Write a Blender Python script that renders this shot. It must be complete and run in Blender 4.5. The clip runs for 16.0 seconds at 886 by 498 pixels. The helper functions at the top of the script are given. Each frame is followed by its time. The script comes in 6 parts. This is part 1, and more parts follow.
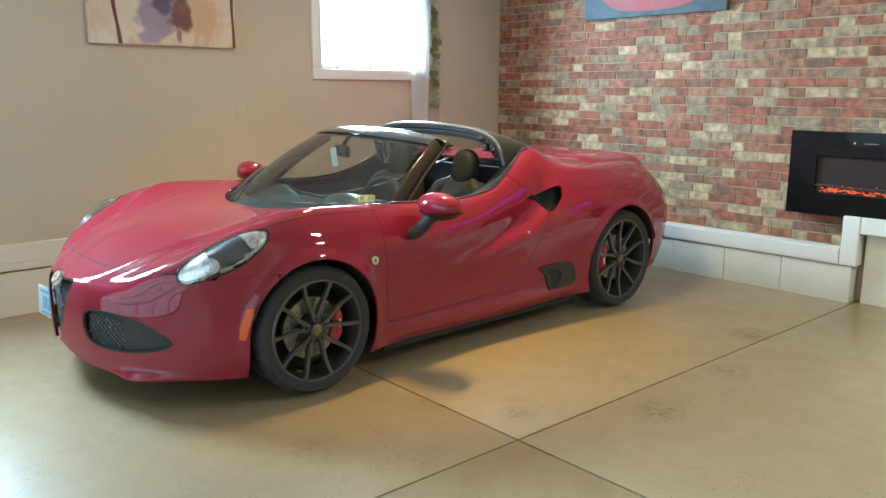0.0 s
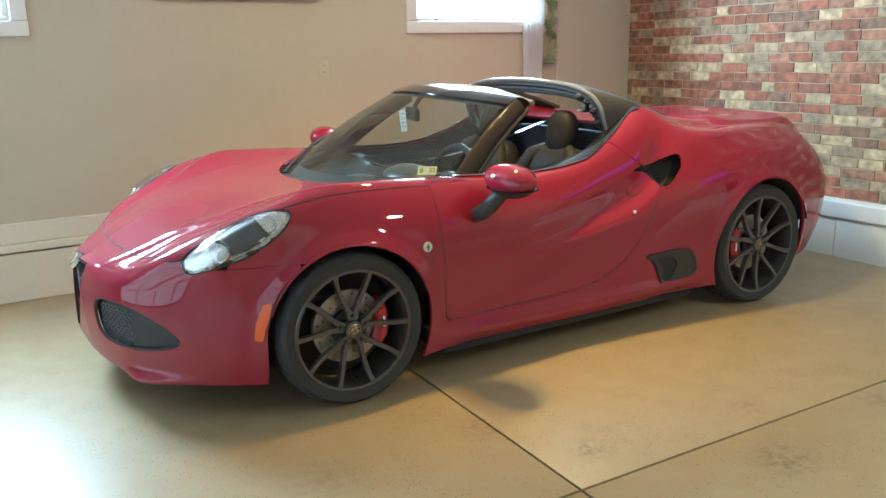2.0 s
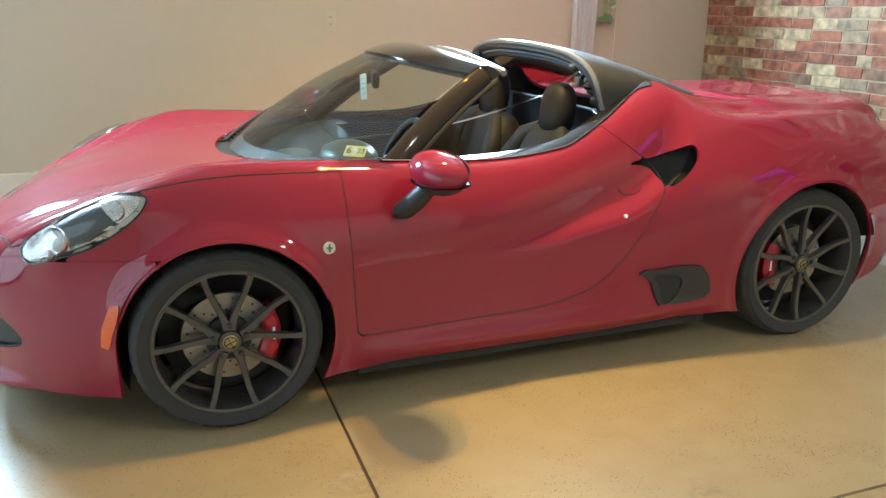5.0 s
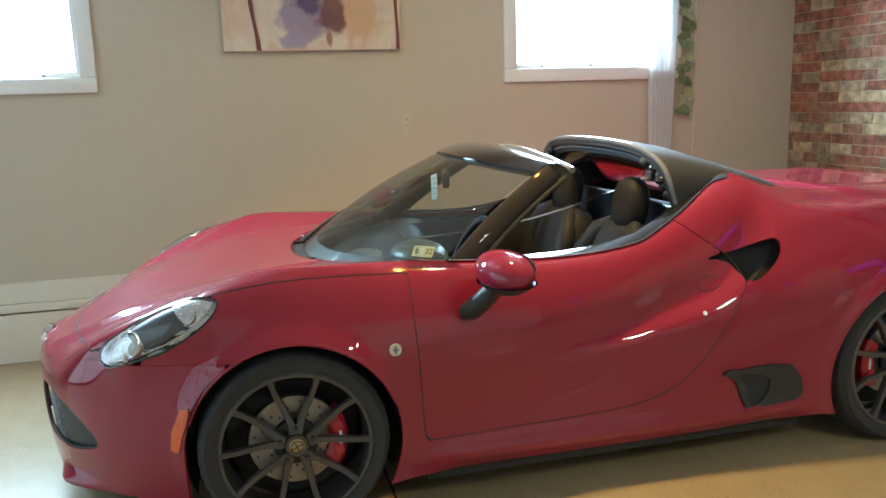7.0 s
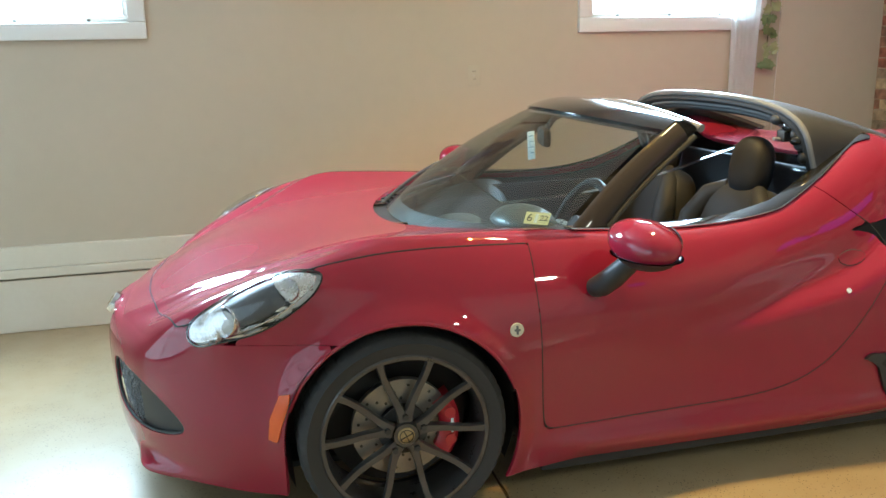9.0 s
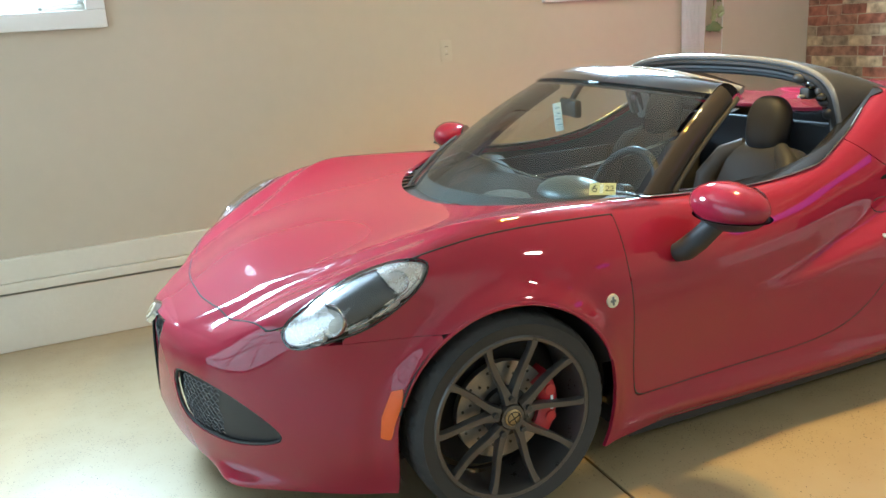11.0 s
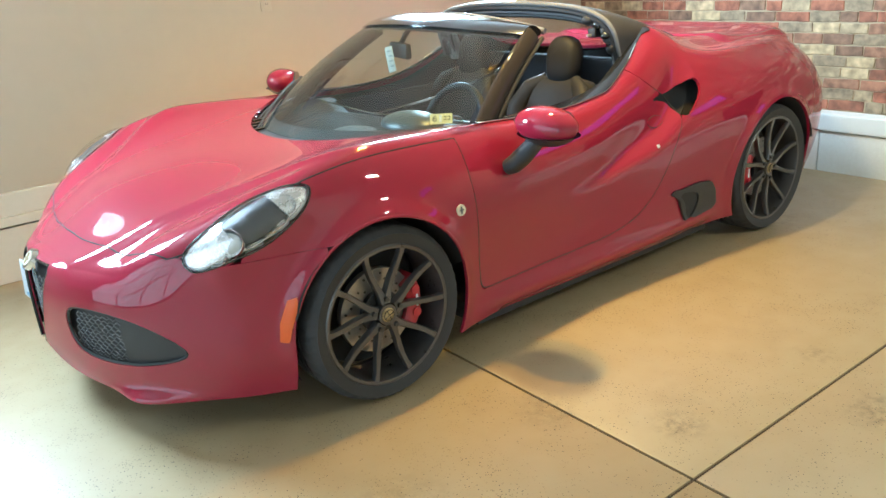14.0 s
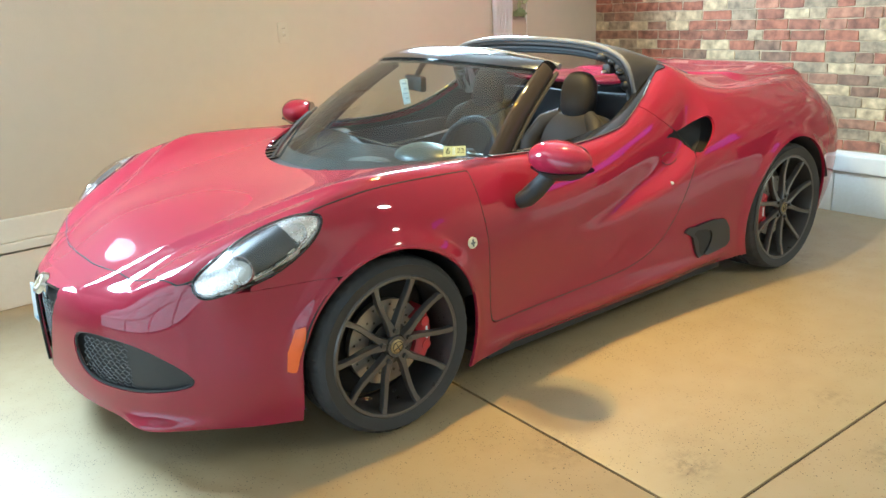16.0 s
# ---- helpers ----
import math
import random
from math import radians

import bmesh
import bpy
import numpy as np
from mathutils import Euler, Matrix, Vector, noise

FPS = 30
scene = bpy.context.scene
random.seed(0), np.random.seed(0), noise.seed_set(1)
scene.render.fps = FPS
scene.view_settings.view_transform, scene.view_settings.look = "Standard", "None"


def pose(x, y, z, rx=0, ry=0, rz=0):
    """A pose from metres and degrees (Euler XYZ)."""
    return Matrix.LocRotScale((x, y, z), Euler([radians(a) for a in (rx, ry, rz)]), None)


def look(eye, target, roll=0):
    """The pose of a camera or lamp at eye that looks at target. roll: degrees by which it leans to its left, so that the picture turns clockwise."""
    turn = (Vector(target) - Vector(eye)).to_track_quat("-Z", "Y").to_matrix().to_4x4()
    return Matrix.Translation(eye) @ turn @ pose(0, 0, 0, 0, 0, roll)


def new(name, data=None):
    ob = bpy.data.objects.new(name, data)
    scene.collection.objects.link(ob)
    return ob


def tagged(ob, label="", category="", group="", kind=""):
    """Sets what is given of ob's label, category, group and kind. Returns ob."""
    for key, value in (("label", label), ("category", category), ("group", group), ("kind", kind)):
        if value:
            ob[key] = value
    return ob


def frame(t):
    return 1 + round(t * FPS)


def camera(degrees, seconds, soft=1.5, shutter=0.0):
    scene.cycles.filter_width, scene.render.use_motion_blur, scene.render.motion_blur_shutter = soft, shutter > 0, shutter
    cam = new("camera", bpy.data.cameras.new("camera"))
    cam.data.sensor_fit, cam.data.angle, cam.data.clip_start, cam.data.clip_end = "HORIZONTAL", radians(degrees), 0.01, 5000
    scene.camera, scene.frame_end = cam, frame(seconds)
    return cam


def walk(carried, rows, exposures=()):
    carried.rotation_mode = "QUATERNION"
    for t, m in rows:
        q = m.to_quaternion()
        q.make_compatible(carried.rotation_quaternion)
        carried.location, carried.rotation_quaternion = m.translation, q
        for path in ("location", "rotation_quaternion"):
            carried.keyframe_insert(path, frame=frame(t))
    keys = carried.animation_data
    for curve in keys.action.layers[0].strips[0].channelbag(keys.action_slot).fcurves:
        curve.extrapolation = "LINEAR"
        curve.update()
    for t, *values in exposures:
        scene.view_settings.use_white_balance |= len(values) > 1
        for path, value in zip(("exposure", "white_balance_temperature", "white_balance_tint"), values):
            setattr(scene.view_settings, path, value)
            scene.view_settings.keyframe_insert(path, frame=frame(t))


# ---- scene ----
cam = camera(58.4, 16.0)

PATH = [
    (0, (-1.978, -3.908, 1.428), (-0.66, -2.456, 1.033), 0.2),
    (0.5, (-1.875, -3.867, 1.4), (-0.56, -2.413, 1.004), 0.1),
    (1, (-1.692, -3.708, 1.42), (-0.392, -2.269, 0.932), -1.0),
    (1.5, (-1.452, -3.622, 1.38), (-0.225, -2.118, 0.895), -1.6),
    (2, (-1.196, -3.579, 1.363), (-0.209, -1.907, 0.883), -1.3),
    (2.5, (-1.047, -3.486, 1.374), (-0.106, -1.807, 0.831), -0.6),
    (3, (-0.862, -3.393, 1.363), (0.068, -1.709, 0.817), -0.5),
    (3.5, (-0.611, -3.392, 1.363), (0.125, -1.616, 0.814), -0.5),
    (4, (-0.471, -3.378, 1.346), (0.24, -1.593, 0.792), -0.6),
    (4.2, (-0.418, -3.304, 1.357), (0.324, -1.538, 0.783), -0.2),
    (6.3, (-0.059, -3.358, 1.369), (0.471, -1.523, 0.776), -0.2),
    (6.5, (-0.061, -3.346, 1.359), (0.453, -1.5, 0.786), -1.0),
    (7, (-0.135, -3.306, 1.388), (0.364, -1.403, 1.026), -1.8),
    (7.5, (-0.235, -3.241, 1.379), (0.251, -1.337, 1.006), -1.6),
    (8, (-0.28, -3.166, 1.368), (0.23, -1.282, 0.933), -1.5),
    (8.5, (-0.278, -3.02, 1.365), (0.212, -1.138, 0.898), -1.9),
    (9, (-0.398, -2.927, 1.372), (0.075, -1.041, 0.905), -1.3),
    (9.2, (-0.479, -2.921, 1.389), (-0.007, -1.038, 0.907), -1.3),
    (11.3, (-1.023, -2.669, 1.397), (-0.149, -0.96, 0.837), -4.3),
    (11.5, (-1.07, -2.695, 1.395), (-0.085, -1.052, 0.817), -3.8),
    (12, (-1.132, -2.789, 1.405), (-0.121, -1.201, 0.731), -4.2),
    (12.5, (-1.161, -2.878, 1.398), (-0.136, -1.303, 0.714), -4.2),
    (13, (-1.256, -2.892, 1.406), (-0.177, -1.354, 0.721), -4.4),
    (13.5, (-1.314, -2.897, 1.41), (-0.21, -1.375, 0.728), -4.9),
    (14, (-1.351, -2.912, 1.423), (-0.195, -1.428, 0.742), -4.0),
    (14.5, (-1.349, -2.911, 1.421), (-0.168, -1.424, 0.791), -2.5),
    (15, (-1.344, -2.9, 1.414), (-0.158, -1.41, 0.803), -2.1),
    (15.5, (-1.347, -2.9, 1.415), (-0.206, -1.376, 0.805), -2.7),
    (16, (-1.342, -2.901, 1.416), (-0.188, -1.382, 0.815), -3.0),
]
walk(cam, [(t, look(eye, target, roll)) for t, eye, target, roll in PATH],
     [(t, stops - 0.12, 4730, -11) for t, stops in (
         (0, 0.14), (0.9, 0.08), (1.5, 0.36), (2.0, 0.28), (2.5, 0.18), (3.0, 0.38), (4.0, 0.36), (6.5, 0.60), (7.0, 0.0), (7.5, -0.30), (8.0, 0.15), (8.5, 0.54),
         (9.0, 0.31), (11.5, 0.60), (12.0, 0.86), (12.5, 0.60), (13.0, 0.55), (14.0, 0.70), (16, 0.74))])

# ---------------------------------------------------------------- world, light
world = bpy.data.worlds.new("sky")
scene.world = world
world.use_nodes = True
wn = world.node_tree
sky = wn.nodes.new("ShaderNodeTexSky")
sky.sky_type, sky.sun_disc = "NISHITA", False
sky.sun_elevation, sky.sun_rotation = radians(48), radians(10)
wn.links.new(sky.outputs[0], wn.nodes["Background"].inputs[0])
wn.nodes["Background"].inputs[1].default_value = 0.12

WALL_Y, WALL_X, ROOM_L, ROOM_B, CEIL = 1.565, 3.715, -3.7, -6.2, 2.75


def area(name, m, sx, sy, power, colour, spread=180):
    lamp = bpy.data.lights.new(name, "AREA")
    lamp.shape, lamp.size, lamp.size_y, lamp.energy, lamp.color = "RECTANGLE", sx, sy, power, colour
    lamp.spread = radians(spread)
    ob = new(name, lamp)
    ob.matrix_world = m
    return ob


# daylight in the two windows of the long wall
area("window_daylight", look((2.2, WALL_Y + 0.06, 2.05), (2.2, -3, 1.0)), 0.80, 0.70, 110, (0.93, 0.94, 1.0), 140)
area("window_daylight", look((-1.45, WALL_Y + 0.06, 2.05), (-1.45, -3, 1.0)), 0.70, 0.66, 132, (0.93, 0.94, 1.0), 150)
# warm ceiling lamp over the car
bulb = bpy.data.lights.new("ceiling_and_fill_light", "AREA")
bulb.shape, bulb.size, bulb.energy, bulb.color = "DISK", 0.05, 34, (1.0, 0.40, 0.02)
SPOT = look((0.92, -0.64, CEIL - 0.14), (0.89, 0.03, 0))
new("ceiling_and_fill_light", bulb).matrix_world = SPOT
# unseen broad warm fill, added next to the spot to brighten the walls
bulb = bpy.data.lights.new("ceiling_and_fill_light", "AREA")
bulb.shape, bulb.size, bulb.energy, bulb.color = "DISK", 0.16, 46, (1.0, 0.62, 0.23)
new("ceiling_and_fill_light", bulb).matrix_world = look((1.10, -0.56, CEIL - 0.07), (1.10, -0.56, 0))

# a second warm ceiling lamp farther into the room
bulb = bpy.data.lights.new("ceiling_and_fill_light", "AREA")
bulb.shape, bulb.size, bulb.energy, bulb.color = "DISK", 0.22, 56, (1.0, 0.80, 0.56)
new("ceiling_and_fill_light", bulb).matrix_world = look((2.2, -4.0, CEIL - 0.12), (2.2, -4.0, 0))

# ---------------------------------------------------------------- materials


def mat(name, colour=(0.5, 0.5, 0.5), rough=0.5, metal=0.0, coat=0.0, spec=0.5, vary=0.0, scale=8.0, bump=0.0, bscale=60.0,
        rvary=0.0, tint=None, emit=None, power=0.0, obj=False):
    """A Principled material with colour variation at two scales, roughness variation and fine relief."""
    m = bpy.data.materials.new(name)
    m.use_nodes = True
    t = m.node_tree
    p = t.nodes["Principled BSDF"]
    p.inputs["Base Color"].default_value = (*colour, 1)
    p.inputs["Roughness"].default_value = rough
    p.inputs["Metallic"].default_value = metal
    p.inputs["Coat Weight"].default_value = coat
    p.inputs["Coat Roughness"].default_value = 0.03
    p.inputs["Specular IOR Level"].default_value = spec
    co = t.nodes.new("ShaderNodeTexCoord")
    src = co.outputs["Object"]
    if vary or rvary:
        n1, n2 = t.nodes.new("ShaderNodeTexNoise"), t.nodes.new("ShaderNodeTexNoise")
        n1.inputs["Scale"].default_value, n2.inputs["Scale"].default_value = scale, scale * 9
        n1.inputs["Detail"].default_value, n2.inputs["Detail"].default_value = 4, 5
        t.links.new(src, n1.inputs["Vector"]), t.links.new(src, n2.inputs["Vector"])
        mixn = t.nodes.new("ShaderNodeMath")
        mixn.operation = "MULTIPLY_ADD"
        t.links.new(n2.outputs[0], mixn.inputs[0])
        mixn.inputs[1].default_value = 0.4
        half = t.nodes.new("ShaderNodeMath")
        half.operation = "MULTIPLY"
        half.inputs[1].default_value = 0.6
        t.links.new(n1.outputs[0], half.inputs[0])
        t.links.new(half.outputs[0], mixn.inputs[2])
        if vary:
            mx = t.nodes.new("ShaderNodeMix")
            mx.data_type = "RGBA"
            other = tint or tuple(c * 0.72 for c in colour)
            mx.inputs["A"].default_value = (*colour, 1)
            mx.inputs["B"].default_value = (*other, 1)
            ramp = t.nodes.new("ShaderNodeMapRange")
            ramp.inputs["From Min"].default_value, ramp.inputs["From Max"].default_value = 0.38, 0.68
            ramp.inputs["To Max"].default_value = vary
            t.links.new(mixn.outputs[0], ramp.inputs["Value"])
            t.links.new(ramp.outputs[0], mx.inputs["Factor"])
            t.links.new(mx.outputs["Result"], p.inputs["Base Color"])
        if rvary:
            rr = t.nodes.new("ShaderNodeMapRange")
            rr.inputs["From Min"].default_value, rr.inputs["From Max"].default_value = 0.35, 0.65
            rr.inputs["To Min"].default_value, rr.inputs["To Max"].default_value = rough - rvary, rough + rvary
            t.links.new(mixn.outputs[0], rr.inputs["Value"])
            t.links.new(rr.outputs[0], p.inputs["Roughness"])
    if bump:
        nb = t.nodes.new("ShaderNodeTexNoise")
        nb.inputs["Scale"].default_value, nb.inputs["Detail"].default_value = bscale, 4
        t.links.new(src, nb.inputs["Vector"])
        b = t.nodes.new("ShaderNodeBump")
        b.inputs["Strength"].default_value, b.inputs["Distance"].default_value = bump, 0.01
        t.links.new(nb.outputs[0], b.inputs["Height"])
        t.links.new(b.outputs[0], p.inputs["Normal"])
    if emit:
        p.inputs["Emission Color"].default_value = (*emit, 1)
        p.inputs["Emission Strength"].default_value = power
    return m


def glass(name, colour=(1, 1, 1), dark=0.0, least=0.04, veil=0.0):
    """Clear sheet glass: see-through, with mirror-like gloss that grows towards grazing angles."""
    m = bpy.data.materials.new(name)
    m.use_nodes = True
    t = m.node_tree
    t.nodes.remove(t.nodes["Principled BSDF"])
    tr, gl, lw, pw, mr, mx = (t.nodes.new("ShaderNode" + n) for n in ("BsdfTransparent", "BsdfGlossy", "LayerWeight", "Math", "MapRange", "MixShader"))
    tr.inputs[0].default_value = (*[c * (1 - dark) for c in colour], 1)
    gl.inputs["Roughness"].default_value = 0.02
    pw.operation = "POWER"
    pw.inputs[1].default_value = 4.0
    mr.inputs["To Min"].default_value, mr.inputs["To Max"].default_value = least, 0.75
    lw.inputs["Blend"].default_value = 0.5
    t.links.new(lw.outputs["Facing"], pw.inputs[0])
    t.links.new(pw.outputs[0], mr.inputs["Value"])
    t.links.new(mr.outputs[0], mx.inputs[0])
    t.links.new(tr.outputs[0], mx.inputs[1])
    t.links.new(gl.outputs[0], mx.inputs[2])
    t.links.new(mx.outputs[0], t.nodes["Material Output"].inputs[0])
    # a faint grey diffuse layer puts reflected haze into the glass colour
    if veil:
        film, over = t.nodes.new("ShaderNodeBsdfDiffuse"), t.nodes.new("ShaderNodeMixShader")
        film.inputs[0].default_value = (0.62, 0.62, 0.60, 1)
        over.inputs[0].default_value = veil
        t.links.new(mx.outputs[0], over.inputs[1])
        t.links.new(film.outputs[0], over.inputs[2])
        t.links.new(over.outputs[0], t.nodes["Material Output"].inputs[0])
    return m


SMUDGES = [((0.30, -1.30), 0.16, 0.35), ((1.75, -2.0), 0.18, 0.5), ((1.25, -1.72), 0.10, 0.35), ((2.43, -1.79), 0.20, 0.7), ((1.03, -2.06), 0.16, 0.6), ((0.53, -1.65), 0.12, 0.55), ((2.55, -0.75), 0.30, 0.5), ((-0.35, -1.35), 0.2, 0.3)]


def floor_material():
    """Beige epoxy-coated concrete: warm blotches, dark and pale flecks, a glossy coat with uneven sheen."""
    m = mat("epoxy_floor", (0.400, 0.315, 0.180), 0.40, coat=0.40, vary=0.55, scale=0.9, tint=(0.335, 0.245, 0.115), rvary=0.05, bump=0.012, bscale=35)
    t = m.node_tree
    p = t.nodes["Principled BSDF"]
    p.inputs["Coat Roughness"].default_value = 0.27
    link = p.inputs["Base Color"].links[0]
    base = link.from_socket
    co = t.nodes.new("ShaderNodeTexCoord")
    for scale, lo, hi, col in ((85, 0.0, 0.20, (0.07, 0.05, 0.035, 1)), (46, 0.0, 0.14, (0.09, 0.065, 0.04, 1)), (62, 0.0, 0.15, (0.12, 0.09, 0.06, 1))):
        v = t.nodes.new("ShaderNodeTexVoronoi")
        v.inputs["Scale"].default_value = scale
        t.links.new(co.outputs["Object"], v.inputs["Vector"])
        n = t.nodes.new("ShaderNodeTexNoise")
        n.inputs["Scale"].default_value = 2.3 + scale * 0.02
        t.links.new(co.outputs["Object"], n.inputs["Vector"])
        r = t.nodes.new("ShaderNodeMapRange")
        r.inputs["From Min"].default_value, r.inputs["From Max"].default_value = hi, hi * 0.6
        t.links.new(v.outputs["Distance"], r.inputs["Value"])
        k = t.nodes.new("ShaderNodeMapRange")
        k.inputs["From Min"].default_value, k.inputs["From Max"].default_value = 0.44, 0.60
        t.links.new(n.outputs[0], k.inputs["Value"])
        mul = t.nodes.new("ShaderNodeMath")
        mul.operation = "MULTIPLY"
        t.links.new(r.outputs[0], mul.inputs[0]), t.links.new(k.outputs[0], mul.inputs[1])
        mx = t.nodes.new("ShaderNodeMix")
        mx.data_type = "RGBA"
        t.links.new(mul.outputs[0], mx.inputs["Factor"])
        t.links.new(base, mx.inputs["A"])
        mx.inputs["B"].default_value = col
        base = mx.outputs["Result"]
    n = t.nodes.new("ShaderNodeTexNoise")
    n.inputs["Scale"].default_value, n.inputs["Detail"].default_value, n.inputs["Roughness"].default_value = 1.7, 7, 0.72
    t.links.new(co.outputs["Object"], n.inputs["Vector"])
    r = t.nodes.new("ShaderNodeMapRange")
    r.inputs["From Min"].default_value, r.inputs["From Max"].default_value, r.inputs["To Max"].default_value = 0.56, 0.80, 0.40
    t.links.new(n.outputs[0], r.inputs["Value"])
    mx = t.nodes.new("ShaderNodeMix")
    mx.data_type = "RGBA"
    t.links.new(r.outputs[0], mx.inputs["Factor"])
    t.links.new(base, mx.inputs["A"])
    mx.inputs["B"].default_value = (0.23, 0.17, 0.10, 1)
    base = mx.outputs["Result"]
    # worn, dirty spots where the coating has gone dull
    for (x, y), size, depth in SMUDGES:
        d = t.nodes.new("ShaderNodeVectorMath")
        d.operation = "DISTANCE"
        d.inputs[1].default_value = (x, y, 0)
        t.links.new(co.outputs["Object"], d.inputs[0])
        near = t.nodes.new("ShaderNodeMapRange")
        near.interpolation_type = "SMOOTHSTEP"
        near.inputs["From Min"].default_value, near.inputs["From Max"].default_value = size, size * 0.15
        near.inputs["To Max"].default_value = depth
        t.links.new(d.outputs["Value"], near.inputs["Value"])
        grit = t.nodes.new("ShaderNodeTexNoise")
        grit.inputs["Scale"].default_value, grit.inputs["Detail"].default_value, grit.inputs["Roughness"].default_value = 26, 6, 0.75
        t.links.new(co.outputs["Object"], grit.inputs["Vector"])
        cut = t.nodes.new("ShaderNodeMapRange")
        cut.inputs["From Min"].default_value, cut.inputs["From Max"].default_value = 0.42, 0.62
        t.links.new(grit.outputs[0], cut.inputs["Value"])
        amount = t.nodes.new("ShaderNodeMath")
        amount.operation = "MULTIPLY"
        t.links.new(near.outputs[0], amount.inputs[0]), t.links.new(cut.outputs[0], amount.inputs[1])
        mx = t.nodes.new("ShaderNodeMix")
        mx.data_type = "RGBA"
        t.links.new(amount.outputs[0], mx.inputs["Factor"])
        t.links.new(base, mx.inputs["A"])
        mx.inputs["B"].default_value = (0.10, 0.075, 0.045, 1)
        base = mx.outputs["Result"]
    t.links.new(base, p.inputs["Base Color"])
    return m


def brick_material(name, per_object):
    """Printed, weathered brick: red, cream, grey and brown bricks, told apart piece by piece."""
    m = mat(name, (0.4, 0.2, 0.15), 0.8, bump=0.35, bscale=90)
    t = m.node_tree
    p = t.nodes["Principled BSDF"]
    if per_object:
        rnd = t.nodes.new("ShaderNodeObjectInfo").outputs["Random"]
    else:
        rnd = t.nodes.new("ShaderNodeNewGeometry").outputs["Random Per Island"]
    ramp = t.nodes.new("ShaderNodeValToRGB")
    ramp.color_ramp.interpolation = "CONSTANT"
    cols = [(0.0, (0.285, 0.112, 0.062)), (0.20, (0.235, 0.098, 0.056)), (0.34, (0.46, 0.355, 0.205)), (0.46, (0.275, 0.210, 0.130)),
            (0.58, (0.265, 0.140, 0.082)), (0.72, (0.37, 0.285, 0.170)), (0.84, (0.31, 0.150, 0.088)), (0.94, (0.20, 0.118, 0.072))]
    e = ramp.color_ramp.elements
    e[0].position, e[0].color = cols[0][0], (*cols[0][1], 1)
    e[1].position, e[1].color = cols[1][0], (*cols[1][1], 1)
    for pos, c in cols[2:]:
        k = e.new(pos)
        k.color = (*c, 1)
    t.links.new(rnd, ramp.inputs[0])
    co = t.nodes.new("ShaderNodeTexCoord")
    geo = t.nodes.new("ShaderNodeNewGeometry")
    n = t.nodes.new("ShaderNodeTexNoise")
    n.inputs["Scale"].default_value, n.inputs["Detail"].default_value = 17, 9
    t.links.new(geo.outputs["Position"], n.inputs["Vector"])
    r = t.nodes.new("ShaderNodeMapRange")
    r.inputs["From Min"].default_value, r.inputs["From Max"].default_value = 0.3, 0.7
    r.inputs["To Min"].default_value, r.inputs["To Max"].default_value = 0.50, 1.40
    t.links.new(n.outputs[0], r.inputs["Value"])
    mx = t.nodes.new("ShaderNodeMix")
    mx.data_type, mx.blend_type = "RGBA", "MULTIPLY"
    mx.inputs["Factor"].default_value = 1
    t.links.new(ramp.outputs[0], mx.inputs["A"])
    t.links.new(r.outputs[0], mx.inputs["B"])
    t.links.new(mx.outputs["Result"], p.inputs["Base Color"])
    return m


def canvas_material(name, cols, scale, seed):
    """Abstract brushed canvas in a few soft colours."""
    m = mat(name, cols[0], 0.75, bump=0.2, bscale=300)
    t = m.node_tree
    p = t.nodes["Principled BSDF"]
    co = t.nodes.new("ShaderNodeTexCoord")
    mp = t.nodes.new("ShaderNodeMapping")
    mp.inputs["Location"].default_value = (seed, seed * 0.7, seed * 1.3)
    t.links.new(co.outputs["Object"], mp.inputs["Vector"])
    n = t.nodes.new("ShaderNodeTexNoise")
    n.inputs["Scale"].default_value, n.inputs["Detail"].default_value, n.inputs["Distortion"].default_value = scale, 5, 1.2
    t.links.new(mp.outputs[0], n.inputs["Vector"])
    ramp = t.nodes.new("ShaderNodeValToRGB")
    e = ramp.color_ramp.elements
    while len(e) < len(cols):
        e.new(0.5)
    for i, c in enumerate(cols):
        e[i].position, e[i].color = 0.36 + 0.3 * i / (len(cols) - 1), (*c, 1)
    t.links.new(n.outputs[0], ramp.inputs[0])
    t.links.new(ramp.outputs[0], p.inputs["Base Color"])
    return m


M_FLOOR = floor_material()
M_JOINT = mat("joint_filler", (0.10, 0.07, 0.045), 0.8, vary=0.6, scale=12)
M_WALL = mat("beige_wall_paint", (0.525, 0.462, 0.358), 0.6, vary=0.18, scale=1.5, bump=0.08, bscale=130)
M_WHITE = mat("white_trim_paint", (0.78, 0.77, 0.74), 0.42, vary=0.15, scale=5, tint=(0.66, 0.63, 0.57), bump=0.04, bscale=90)
M_BLOCK = mat("painted_block", (0.74, 0.72, 0.67), 0.6, vary=0.35, scale=5, tint=(0.58, 0.54, 0.46), bump=0.2, bscale=60)
M_CREAM = mat("cream_painted_base", (0.70, 0.66, 0.56), 0.5, vary=0.3, scale=4, tint=(0.58, 0.53, 0.43), bump=0.12, bscale=70)
M_CEIL = mat("ceiling_paint", (0.50, 0.48, 0.44), 0.8, vary=0.1, scale=2)
M_MORTAR = mat("printed_mortar", (0.40, 0.32, 0.21), 0.85, vary=0.4, scale=20)
M_BRICK = brick_material("printed_brick", True)
M_BRICKS = brick_material("printed_brick_rest", False)
M_PAINT = mat("red_car_paint", (0.255, 0.013, 0.038), 0.6, metal=0.0, coat=1.0, scale=2, spec=0.02)
M_PAINT.node_tree.nodes["Principled BSDF"].inputs["Coat IOR"].default_value = 1.60
M_PAINT.node_tree.nodes["Principled BSDF"].inputs["Coat Roughness"].default_value = 0.012
